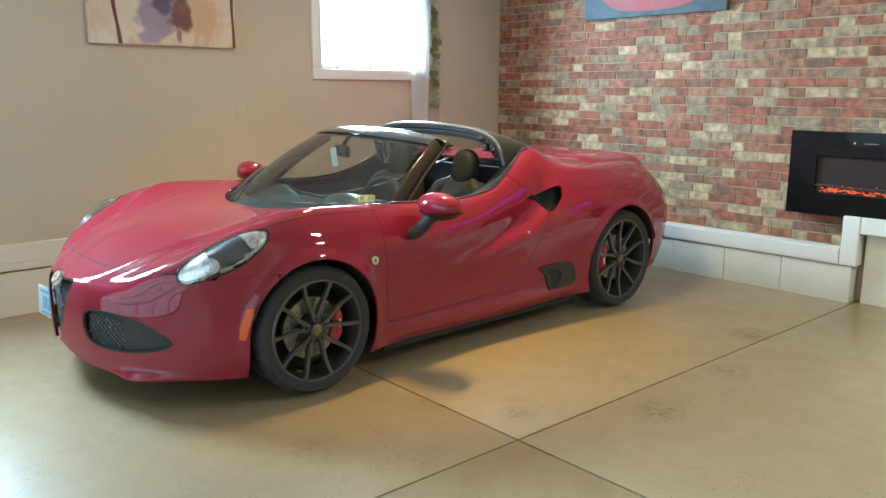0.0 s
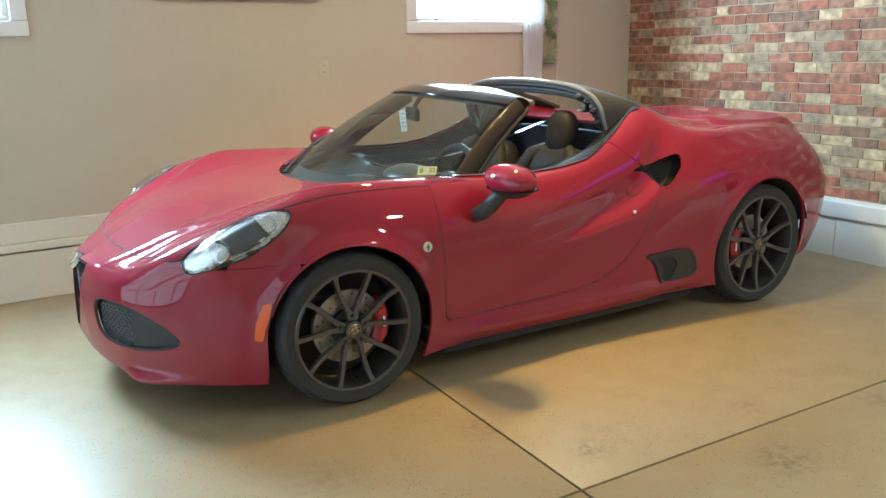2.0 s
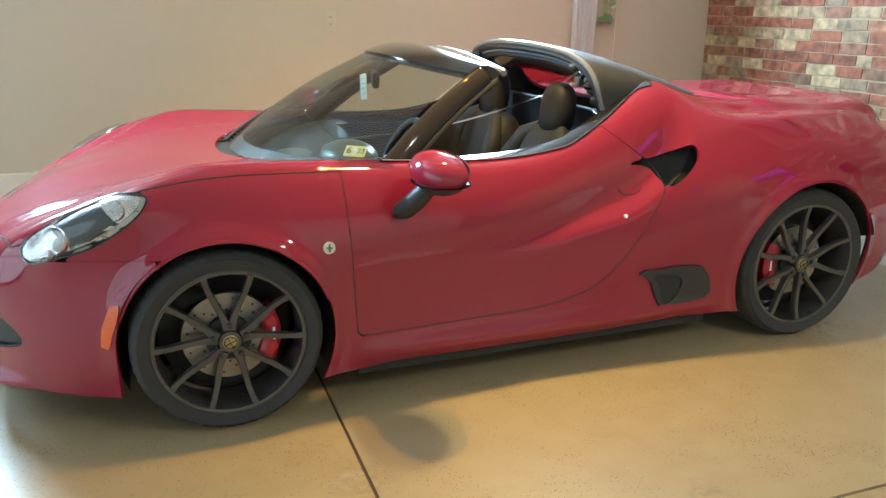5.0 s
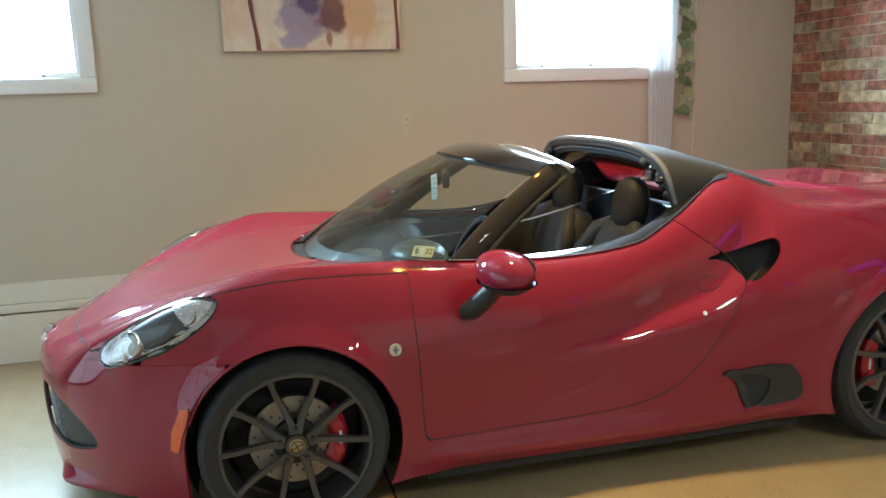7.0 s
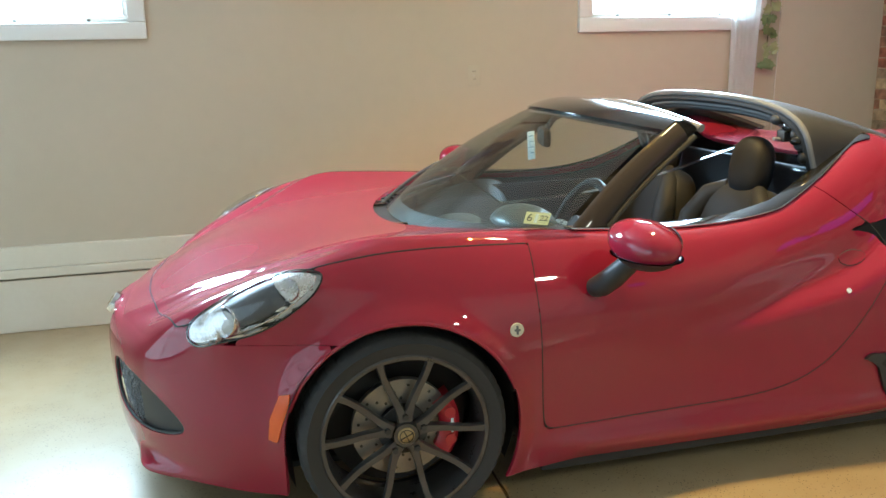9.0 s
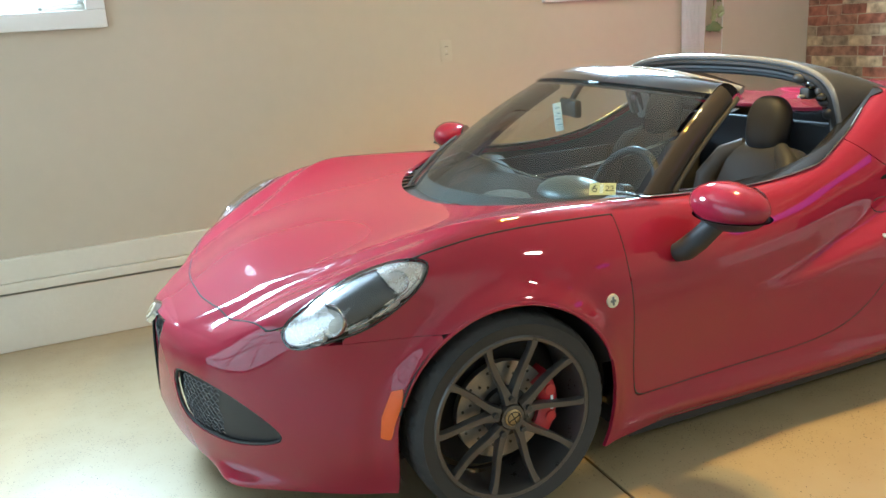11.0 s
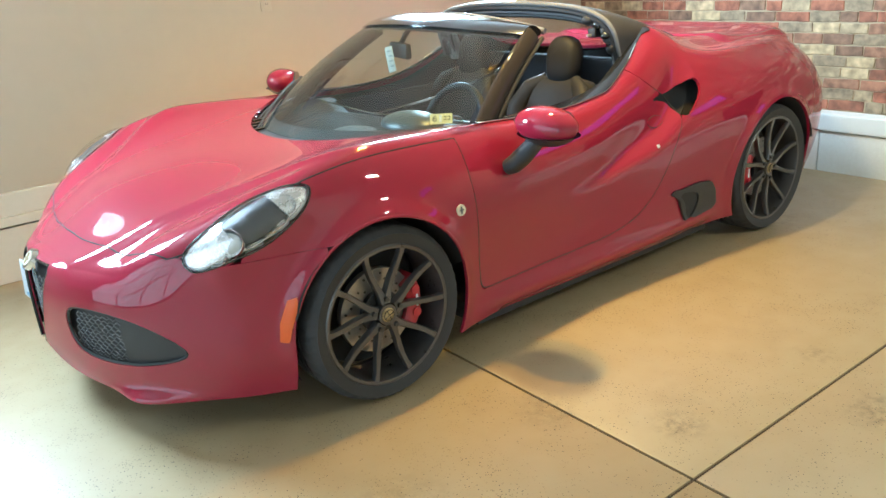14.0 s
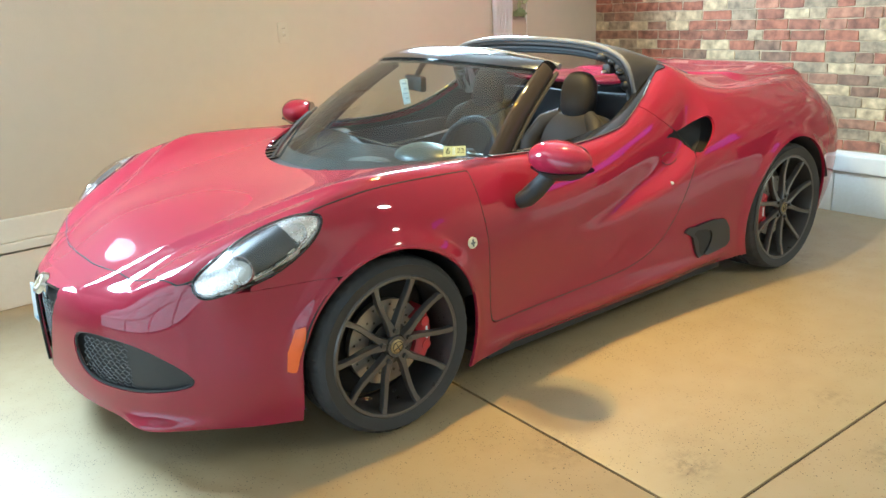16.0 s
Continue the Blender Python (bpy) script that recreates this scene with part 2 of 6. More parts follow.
M_BLACKG = mat("gloss_black", (0.010, 0.010, 0.010), 0.14, coat=0.7, rvary=0.04, scale=6)
M_PILLAR = mat("satin_black_pillar", (0.036, 0.031, 0.028), 0.75, coat=0.35, spec=0.04, rvary=0.05, scale=8)
M_BLACK = mat("black_plastic", (0.033, 0.033, 0.034), 0.5, vary=0.4, scale=30, tint=(0.025, 0.025, 0.026), bump=0.03, bscale=160)
M_CLOTH = mat("black_soft_top", (0.034, 0.035, 0.039), 0.75, vary=0.4, scale=40, tint=(0.03, 0.03, 0.034), bump=0.3, bscale=700)
M_RUBBER = mat("tyre_rubber", (0.034, 0.034, 0.034), 0.75, vary=0.4, scale=14, tint=(0.048, 0.046, 0.043), bump=0.1, bscale=200)
M_SEAL = mat("rubber_seal", (0.19, 0.192, 0.198), 0.20, coat=0.5, vary=0.3, scale=20)
M_RIM = mat("dark_alloy", (0.085, 0.080, 0.077), 0.34, metal=0.4, coat=0.6, rvary=0.08, scale=20)
M_DISC = mat("brake_disc_steel", (0.34, 0.32, 0.29), 0.38, metal=0.85, vary=0.4, scale=30, rvary=0.1)
M_CALIPER = mat("red_caliper", (0.36, 0.008, 0.022), 0.35, coat=0.5, vary=0.2, scale=20)
M_CHROME = mat("chrome", (0.75, 0.76, 0.78), 0.12, metal=1.0, rvary=0.05, scale=20)
M_MIRROR = mat("dark_mirror_glass", (0.16, 0.17, 0.18), 0.05, metal=1.0, vary=0.1, scale=20)
M_SILVER = mat("satin_silver", (0.62, 0.63, 0.64), 0.32, metal=0.7, rvary=0.08, scale=20)
M_SHADEGLASS = mat("pale_amber_bulb", (0.62, 0.42, 0.20), 0.2, coat=0.5, vary=0.2, scale=60)
M_REFLECTOR = mat("bright_reflector", (0.80, 0.81, 0.82), 0.26, metal=0.75, rvary=0.08, scale=25)
M_FROST = mat("frosted_lens", (0.62, 0.63, 0.60), 0.25, coat=0.8, vary=0.25, scale=40, tint=(0.42, 0.43, 0.42))
M_LAMPMESH = mat("ribbed_lamp_panel", (0.035, 0.037, 0.040), 0.35, coat=0.3, vary=0.6, scale=120, tint=(0.09, 0.095, 0.10), bump=0.3, bscale=260)
M_LAMPIN = mat("lamp_housing_grey", (0.07, 0.072, 0.076), 0.3, metal=0.5, vary=0.3, scale=15)
M_MESH = mat("grille_wire", (0.20, 0.205, 0.21), 0.25, metal=0.6, coat=0.4, rvary=0.05, scale=30)
M_LEG = mat("grey_lining", (0.32, 0.32, 0.31), 0.35, vary=0.3, scale=20)
M_GLASS = glass("tinted_glass", (0.88, 0.93, 0.92), 0.20, 0.06, 0.018)
M_TINT = bpy.data.materials.new("tinted_glass_inside")
M_TINT.use_nodes = True
M_TINT.node_tree.nodes.remove(M_TINT.node_tree.nodes["Principled BSDF"])
inner = M_TINT.node_tree.nodes.new("ShaderNodeBsdfTransparent")
inner.inputs[0].default_value = (0.78, 0.84, 0.80, 1)
M_TINT.node_tree.links.new(inner.outputs[0], M_TINT.node_tree.nodes["Material Output"].inputs[0])
M_CLEAR = glass("clear_glass", (1, 1, 1), 0.03, 0.07)
M_ORANGE = mat("amber_lens", (0.70, 0.115, 0.004), 0.3, coat=0.25, vary=0.2, scale=60)
M_LEATHER = mat("black_leather", (0.026, 0.027, 0.030), 0.58, spec=0.2, vary=0.4, scale=20, tint=(0.035, 0.03, 0.027), bump=0.015, bscale=120)
M_LEATHERB = mat("dark_brown_leather", (0.055, 0.033, 0.023), 0.6, vary=0.4, scale=20, bump=0.08, bscale=120)
M_DASH = mat("grey_dash", (0.075, 0.088, 0.092), 0.38, vary=0.3, scale=20, bump=0.04, bscale=120)
M_DARK = mat("dark_void", (0.030, 0.030, 0.030), 0.9, vary=0.3, scale=10)
M_PAPER = mat("white_paper", (0.72, 0.80, 0.84), 0.7, vary=0.1, scale=20)
M_PLATE = mat("plate_white", (0.42, 0.45, 0.45), 0.4, vary=0.3, scale=14)
M_YELLOW = mat("pale_yellow_sticker", (0.72, 0.72, 0.42), 0.6, vary=0.1, scale=40)
M_INK = mat("black_ink", (0.015, 0.015, 0.015), 0.6)
M_BLUEINK = mat("blue_ink", (0.16, 0.27, 0.38), 0.6)
M_GOLD = mat("worn_gold", (0.45, 0.36, 0.18), 0.35, metal=0.8, vary=0.5, scale=60, tint=(0.12, 0.09, 0.05))
M_BADGE = mat("cream_enamel", (0.72, 0.66, 0.52), 0.3, coat=0.5, vary=0.2, scale=80)
M_SHADE = mat("window_blind", (0.86, 0.87, 0.88), 0.8, emit=(0.95, 0.98, 1.0), power=3.2)
M_CURTAIN = mat("sheer_white_curtain", (0.90, 0.90, 0.89), 0.8, vary=0.15, scale=8)
M_CURTAIN.node_tree.nodes["Principled BSDF"].inputs["Transmission Weight"].default_value = 0.55
M_CURTAIN.node_tree.nodes["Principled BSDF"].inputs["IOR"].default_value = 1.02
M_LEAF = mat("ivy_leaf", (0.07, 0.11, 0.035), 0.5, vary=0.7, scale=40, tint=(0.30, 0.33, 0.14))
M_STEM = mat("ivy_stem", (0.10, 0.09, 0.04), 0.6, vary=0.4, scale=40)
M_CORD = mat("white_cord", (0.7, 0.68, 0.64), 0.6)
M_SOCKET = mat("ivory_plastic", (0.54, 0.49, 0.38), 0.35, vary=0.1, scale=30)
M_EMBER = mat("glowing_ember", (0.4, 0.06, 0.01), 0.7, vary=0.7, scale=20, emit=(1.0, 0.10, 0.015), power=0.75)
M_FLAME = mat("flame_glow", (0.5, 0.1, 0.02), 0.7, emit=(1.0, 0.13, 0.02), power=0.55)
M_LOG = mat("charred_log", (0.05, 0.03, 0.022), 0.8, vary=0.6, scale=18, bump=0.5, bscale=40)
M_FIREBOX = mat("firebox_back", (0.028, 0.016, 0.012), 0.9, vary=0.5, scale=12)
M_PURPLE = mat("purple_led", (0.3, 0.1, 0.6), 0.5, emit=(0.34, 0.06, 1.0), power=0.5)
M_GARAGE = mat("translucent_door_pane", (0.7, 0.72, 0.74), 0.4, vary=0.12, scale=2, emit=(1.0, 0.95, 0.95), power=0.95)
M_ALU = mat("grey_door_frame", (0.12, 0.12, 0.125), 0.45, metal=0.5, vary=0.2, scale=10)

# ---------------------------------------------------------------- mesh helpers


def mesh_ob(name, bm, material, parent=None, label="", smooth=None):
    me = bpy.data.meshes.new(name)
    bmesh.ops.recalc_face_normals(bm, faces=bm.faces)
    bm.to_mesh(me)
    bm.free()
    for m in (material if isinstance(material, (list, tuple)) else [material]):
        me.materials.append(m)
    if smooth is not None:
        me.shade_smooth()
        me.set_sharp_from_angle(angle=radians(smooth))
    ob = new(name, me)
    if parent is not None:
        ob.parent = parent
    if label:
        tagged(ob, label)
    return ob


def part(name, bm, material, parent, label="", smooth=35):
    return mesh_ob(name, bm, material, parent, label, smooth)


def empty(name, m=None):
    ob = new(name)
    ob.empty_display_size = 0.1
    if m is not None:
        ob.matrix_world = m
    return ob


def box(x0, y0, z0, x1, y1, z1, bevel=0.0, bm=None, seg=2):
    out = bm or bmesh.new()
    r = bmesh.ops.create_cube(out, size=1)
    vs = r["verts"]
    bmesh.ops.scale(out, vec=(abs(x1 - x0), abs(y1 - y0), abs(z1 - z0)), verts=vs)
    bmesh.ops.translate(out, vec=((x0 + x1) / 2, (y0 + y1) / 2, (z0 + z1) / 2), verts=vs)
    if bevel:
        es = list({e for v in vs for e in v.link_edges})
        bmesh.ops.bevel(out, geom=es, offset=bevel, segments=seg, affect="EDGES", profile=0.6)
    return out


def thick(bm, t):
    """Give a sheet a thickness."""
    bm.normal_update()
    bmesh.ops.solidify(bm, geom=bm.faces[:], thickness=t)


def cyl(bm, m, r1, r2, depth, seg=24, caps=True):
    """A cone or cylinder along the local z of m."""
    return bmesh.ops.create_cone(bm, cap_ends=caps, segments=seg, radius1=r1, radius2=r2, depth=depth, matrix=m)["verts"]


def grid_bm(P, bm=None, wrap_i=False, wrap_j=False):
    """A sheet of quads over an array of points [i, j, 3]."""
    out = bm or bmesh.new()
    ni, nj = P.shape[:2]
    V = [[out.verts.new(P[i, j]) for j in range(nj)] for i in range(ni)]
    for i in range(ni if wrap_i else ni - 1):
        for j in range(nj if wrap_j else nj - 1):
            a, b = (i + 1) % ni, (j + 1) % nj
            try:
                out.faces.new((V[i][j], V[a][j], V[a][b], V[i][b]))
            except ValueError:
                pass
    return out


def tube(path, radius, seg=10, bm=None, flat=1.0, closed=False, up=(0, 0, 1)):
    """A round or flattened tube along a path; radius may be a list."""
    pts = [Vector(p) for p in path]
    n = len(pts)
    P = np.zeros((n, seg, 3))
    for i, p in enumerate(pts):
        d = (pts[(i + 1) % n] - pts[i - 1]) if closed or 0 < i < n - 1 else (pts[1] - pts[0] if i == 0 else pts[-1] - pts[-2])
        d.normalize()
        a = d.cross(Vector(up))
        a = a.normalized() if a.length > 1e-4 else Vector((1, 0, 0))
        b = d.cross(a).normalized()
        r = radius[i] if isinstance(radius, (list, tuple, np.ndarray)) else radius
        for k in range(seg):
            w = 2 * math.pi * k / seg
            P[i, k] = p + a * (r * math.cos(w)) + b * (r * flat * math.sin(w))
    out = grid_bm(P, bm, wrap_i=closed, wrap_j=True)
    if not closed:
        out.verts.ensure_lookup_table()
        base = len(out.verts) - n * seg
        out.faces.new([out.verts[base + k] for k in range(seg)])
        out.faces.new([out.verts[base + (n - 1) * seg + k] for k in reversed(range(seg))])
    return out


def spline(knots, values, at):
    """Natural cubic spline through values at knots, evaluated at the array at."""
    k, v, a = np.asarray(knots, float), np.asarray(values, float), np.asarray(at, float)
    n = len(k)
    h = np.diff(k)
    A, r = np.eye(n), np.zeros(n)
    for i in range(1, n - 1):
        A[i, i - 1:i + 2] = h[i - 1], 2 * (h[i - 1] + h[i]), h[i]
        r[i] = 6 * ((v[i + 1] - v[i]) / h[i] - (v[i] - v[i - 1]) / h[i - 1])
    m = np.linalg.solve(A, r)
    j = np.clip(np.searchsorted(k, a) - 1, 0, n - 2)
    x0, x1, hh = k[j], k[j + 1], h[j]
    return (m[j] * (x1 - a) ** 3 + m[j + 1] * (a - x0) ** 3) / (6 * hh) + (v[j] / hh - m[j] * hh / 6) * (x1 - a) + (v[j + 1] / hh - m[j + 1] * hh / 6) * (a - x0)


def revolve(profile, seg=64, axis="y"):
    """A ring of the closed profile [(radius, along)] round an axis."""
    P = np.zeros((seg, len(profile), 3))
    for i in range(seg):
        w = 2 * math.pi * i / seg
        for j, (r, a) in enumerate(profile):
            P[i, j] = (r * math.cos(w), a, r * math.sin(w)) if axis == "y" else (r * math.cos(w), r * math.sin(w), a)
    return grid_bm(P, wrap_i=True, wrap_j=True)

# ---------------------------------------------------------------- setting: floor, walls, ceiling
floor = empty("floor")
tagged(floor, "beige speckled epoxy concrete floor in large slabs", "floor", kind="structure")
JX, JY, SKEW = 0.322, -1.842, radians(-1.1)
xs = [ROOM_L - 3.0, -3.0, JX, 3.95, 8.2]
ys = [ROOM_B - 0.6, -5.6, JY, 1.9, 5.6]
turn = Matrix.Translation((JX, JY, 0)) @ Matrix.Rotation(SKEW, 4, "Z") @ Matrix.Translation((-JX, -JY, 0))
for i in range(4):
    for j in range(4):
        g = 0.0055
        bm = box(xs[i] + g, ys[j] + g, -0.12, xs[i + 1] - g, ys[j + 1] - g, 0, 0.0016)
        bm.transform(turn)
        part("slab", bm, M_FLOOR, floor)
part("joint_filler", box(ROOM_L - 4, ROOM_B - 2, -0.2, 9, 6, -0.008), M_JOINT, floor)


def wall_with_holes(name, x0, x1, z0, z1, y0, y1, holes, material):
    """A wall along x with rectangular openings (xa, xb, za, zb) through it, in one mesh of butted blocks."""
    bm = bmesh.new()
    cuts = sorted({x0, x1, *[h[0] for h in holes], *[h[1] for h in holes]})
    for a, b in zip(cuts, cuts[1:]):
        inside = [h for h in holes if h[0] <= a and h[1] >= b]
        spans = [(z0, z1)] if not inside else [(z0, inside[0][2]), (inside[0][3], z1)]
        for s, e in spans:
            box(a, y0, s, b, y1, e, bm=bm)
    bmesh.ops.remove_doubles(bm, verts=bm.verts, dist=1e-5)
    return mesh_ob(name, bm, material)


W1, W2, WZ = (1.66, 2.74), (-1.99, -0.908), (1.59, 2.51)
tagged(wall_with_holes("wall_north", ROOM_L, WALL_X + 0.2, 0, CEIL, WALL_Y, WALL_Y + 0.2, [(*W2, *WZ), (*W1, *WZ)], M_WALL),
       "beige painted plaster wall with two windows", "wall", kind="structure")
tagged(mesh_ob("wall_west", box(ROOM_L - 0.2, ROOM_B - 0.2, 0, ROOM_L, WALL_Y + 0.2, CEIL), M_WALL), "plain beige painted wall", "wall", kind="structure")
tagged(mesh_ob("wall_south", box(ROOM_L, ROOM_B - 0.2, 0, WALL_X + 2.2, ROOM_B, CEIL), M_WALL), "plain beige painted wall", "wall", kind="structure")
tagged(mesh_ob("ceiling", box(ROOM_L - 0.2, ROOM_B - 0.2, CEIL, WALL_X + 2.2, WALL_Y + 0.2, CEIL + 0.15), M_CEIL), "off-white painted ceiling", "ceiling", kind="structure")
wall_east = mesh_ob("wall_east", box(WALL_X, ROOM_B - 0.2, 0, WALL_X + 0.2, WALL_Y, CEIL), M_MORTAR)
tagged(wall_east, "wall covered with weathered red and cream brick", "wall", kind="structure")

# baseboard of the long wall: a cream ledge in two steps with a dark crack
tagged(mesh_ob("baseboard", box(ROOM_L, WALL_Y - 0.035, 0.345, WALL_X - 0.1, WALL_Y, 0.462, 0.006), M_CREAM), "cream painted upper board along the beige wall", "baseboard", kind="structure")
tagged(mesh_ob("baseboard", box(ROOM_L, WALL_Y - 0.052, 0.296, WALL_X - 0.1, WALL_Y, 0.344, 0.008), M_CREAM), "cream painted moulding strip along the wall", "baseboard", kind="structure")
tagged(mesh_ob("baseboard", box(ROOM_L, WALL_Y - 0.04, 0.0, WALL_X - 0.1, WALL_Y, 0.286, 0.006), M_CREAM), "cream painted lower board with a dark crack above", "baseboard", kind="structure")

# white ledge below the brick
LX = 3.585
trim = mesh_ob("trim", box(LX, -1.80, 0.262, WALL_X, WALL_Y - 0.06, 0.372, 0.012), M_WHITE)
tagged(trim, "glossy white painted ledge below the brick", "trim", kind="structure")
tagged(mesh_ob("trim", box(LX + 0.004, -1.915, 0.262, WALL_X, -1.803, 0.60, 0.008), M_WHITE), "white painted upright board beside the fireplace", "trim", kind="structure")
tagged(mesh_ob("trim", box(LX + 0.004, -3.6, 0.488, WALL_X, -1.918, 0.60, 0.008), M_WHITE), "white painted board below the fireplace", "trim", kind="structure")
tagged(mesh_ob("wall_panel", box(LX + 0.075, -3.6, 0.0, WALL_X, -1.94, 0.486, 0.004), M_CREAM), "cream painted recessed panel below the fireplace", "wall panel", kind="structure")
plinth = empty("plinth")
tagged(plinth, "white painted concrete block plinth below the ledge", "plinth", kind="structure")
edges = [-1.885, -1.40, -0.96, -0.52, -0.08, 0.36, 0.80, 1.24, WALL_Y - 0.06]
for a, b in zip(edges, edges[1:]):
    part("block", box(LX + 0.018, a + 0.0025, 0.0, WALL_X, b - 0.0025, 0.258, 0.004), M_BLOCK, plinth)

# windows
def window(x0, x1, z0, z1):
    w = empty("window_1" if x0 > 0 else "window_2")
    tagged(w, "white framed window with a bright drawn blind", "window", kind="structure")
    y = WALL_Y
    t = 0.085
    part("window_sill", box(x0 - t, y - 0.028, z0 - t, x1 + t, y + 0.01, z0 - 0.002, 0.006), M_WHITE, w)
    part("side_casing", box(x0 - t, y - 0.026, z0, x0 - 0.002, y + 0.01, z1, 0.005), M_WHITE, w)
    part("side_casing", box(x1 + 0.002, y - 0.026, z0, x1 + t, y + 0.01, z1, 0.005), M_WHITE, w)
    part("head_casing", box(x0 - t, y - 0.028, z1 + 0.002, x1 + t, y + 0.01, z1 + t, 0.006), M_WHITE, w)
    bm = bmesh.new()
    for a, b, c, d in ((x0, x1, z0, z0 + 0.035), (x0, x1, z1 - 0.035, z1), (x0, x0 + 0.035, z0 + 0.036, z1 - 0.036), (x1 - 0.035, x1, z0 + 0.036, z1 - 0.036)):
        box(a, y + 0.09, c, b, y + 0.13, d, 0.004, bm)
    part("window_frame", bm, M_WHITE, w)
    p = part("pane", box(x0 + 0.036, y + 0.108, z0 + 0.036, x1 - 0.036, y + 0.112, z1 - 0.036), M_CLEAR, w)
    p.visible_shadow = False
    bl = part("blind", box(x0 + 0.012, y + 0.14, z0 + 0.012, x1 - 0.012, y + 0.145, z1 - 0.01), M_SHADE, w, "blind glowing white with daylight")
    part("bottom_rail", box(x0 + 0.015, y + 0.05, z0 + 0.012, x1 - 0.015, y + 0.07, z0 + 0.026, 0.003), M_WHITE, w)
    for k in range(3):
        cx = x0 + (x1 - x0) * (0.18 + 0.32 * k)
        part("cord_button", box(cx - 0.008, y + 0.045, z0 + 0.006, cx + 0.008, y + 0.052, z0 + 0.018, 0.002), M_SEAL, w)


window(*W1, *WZ)
window(*W2, *WZ)

# ---------------------------------------------------------------- the sports car: surface
# lofted shell: stations along the car, seven rails a side
ST = np.arange(16)
RX = [-0.905, -0.872, -0.785, -0.650, -0.450, -0.200, 0.10, 0.45, 0.90, 1.35, 1.65, 1.95, 2.38, 2.80, 3.03, 3.09]
RAIL_Z0 = [0.520, 0.580, 0.624, 0.708, 0.758, 0.795, 0.808, 0.810, 0.820, 0.90, 1.00, 0.99, 0.955, 0.955, 0.945, 0.80]
RAIL_B = [(0.010, 0.517), (0.085, 0.575), (0.170, 0.618), (0.320, 0.668), (0.45, 0.728), (0.50, 0.808), (0.51, 0.836), (0.51, 0.834),
          (0.42, 0.822), (0.38, 0.91), (0.36, 1.01), (0.36, 0.995), (0.36, 0.955), (0.36, 0.953), (0.34, 0.94), (0.32, 0.79)]
RAIL_C = [(0.020, 0.500), (0.155, 0.556), (0.315, 0.602), (0.560, 0.640), (0.708, 0.755), (0.738, 0.858), (0.730, 0.868), (0.712, 0.860),
          (0.700, 0.826), (0.675, 0.87), (0.615, 1.070), (0.570, 1.030), (0.560, 0.955), (0.560, 0.940), (0.54, 0.91), (0.52, 0.76)]
RAIL_D = [(0.030, 0.450), (0.205, 0.500), (0.420, 0.535), (0.625, 0.574), (0.768, 0.664), (0.814, 0.776), (0.815, 0.790), (0.805, 0.780),
          (0.785, 0.770), (0.774, 0.77), (0.735, 0.890), (0.770, 0.880), (0.805, 0.865), (0.775, 0.835), (0.72, 0.78), (0.68, 0.70)]
RAIL_E = [(0.035, 0.390), (0.225, 0.405), (0.465, 0.420), (0.645, 0.440), (0.780, 0.480), (0.860, 0.560), (0.876, 0.590), (0.860, 0.600),
          (0.836, 0.610), (0.828, 0.62), (0.838, 0.680), (0.890, 0.670), (0.913, 0.655), (0.868, 0.630), (0.795, 0.60), (0.76, 0.58)]
RAIL_F = [(0.030, 0.320), (0.212, 0.280), (0.455, 0.270), (0.645, 0.285), (0.790, 0.300), (0.862, 0.350), (0.870, 0.370), (0.840, 0.350),
          (0.822, 0.380), (0.846, 0.40), (0.870, 0.430), (0.880, 0.420), (0.900, 0.400), (0.865, 0.380), (0.79, 0.38), (0.74, 0.42)]
RAIL_G = [(0.020, 0.270), (0.170, 0.190), (0.425, 0.165), (0.615, 0.155), (0.765, 0.150), (0.845, 0.145), (0.852, 0.140), (0.850, 0.140),
          (0.856, 0.140), (0.862, 0.14), (0.860, 0.145), (0.850, 0.150), (0.860, 0.160), (0.830, 0.190), (0.74, 0.24), (0.68, 0.33)]
NI, NJ = 460, 74
# frame of the headlamp: along it, across it and out of it
H1, H2 = np.array((-0.521, 0.674, 0.547)), np.array((-0.196, 0.826, 0.807))
HU = (H2 - H1) / np.linalg.norm(H2 - H1)
HN = np.array((-0.55, 0.55, 0.62))
HN = HN - HU * HN.dot(HU)
HN /= np.linalg.norm(HN)
HW = np.cross(HU, HN)
if HW[2] < 0:
    HW = -HW
HC = (H1 + H2) / 2


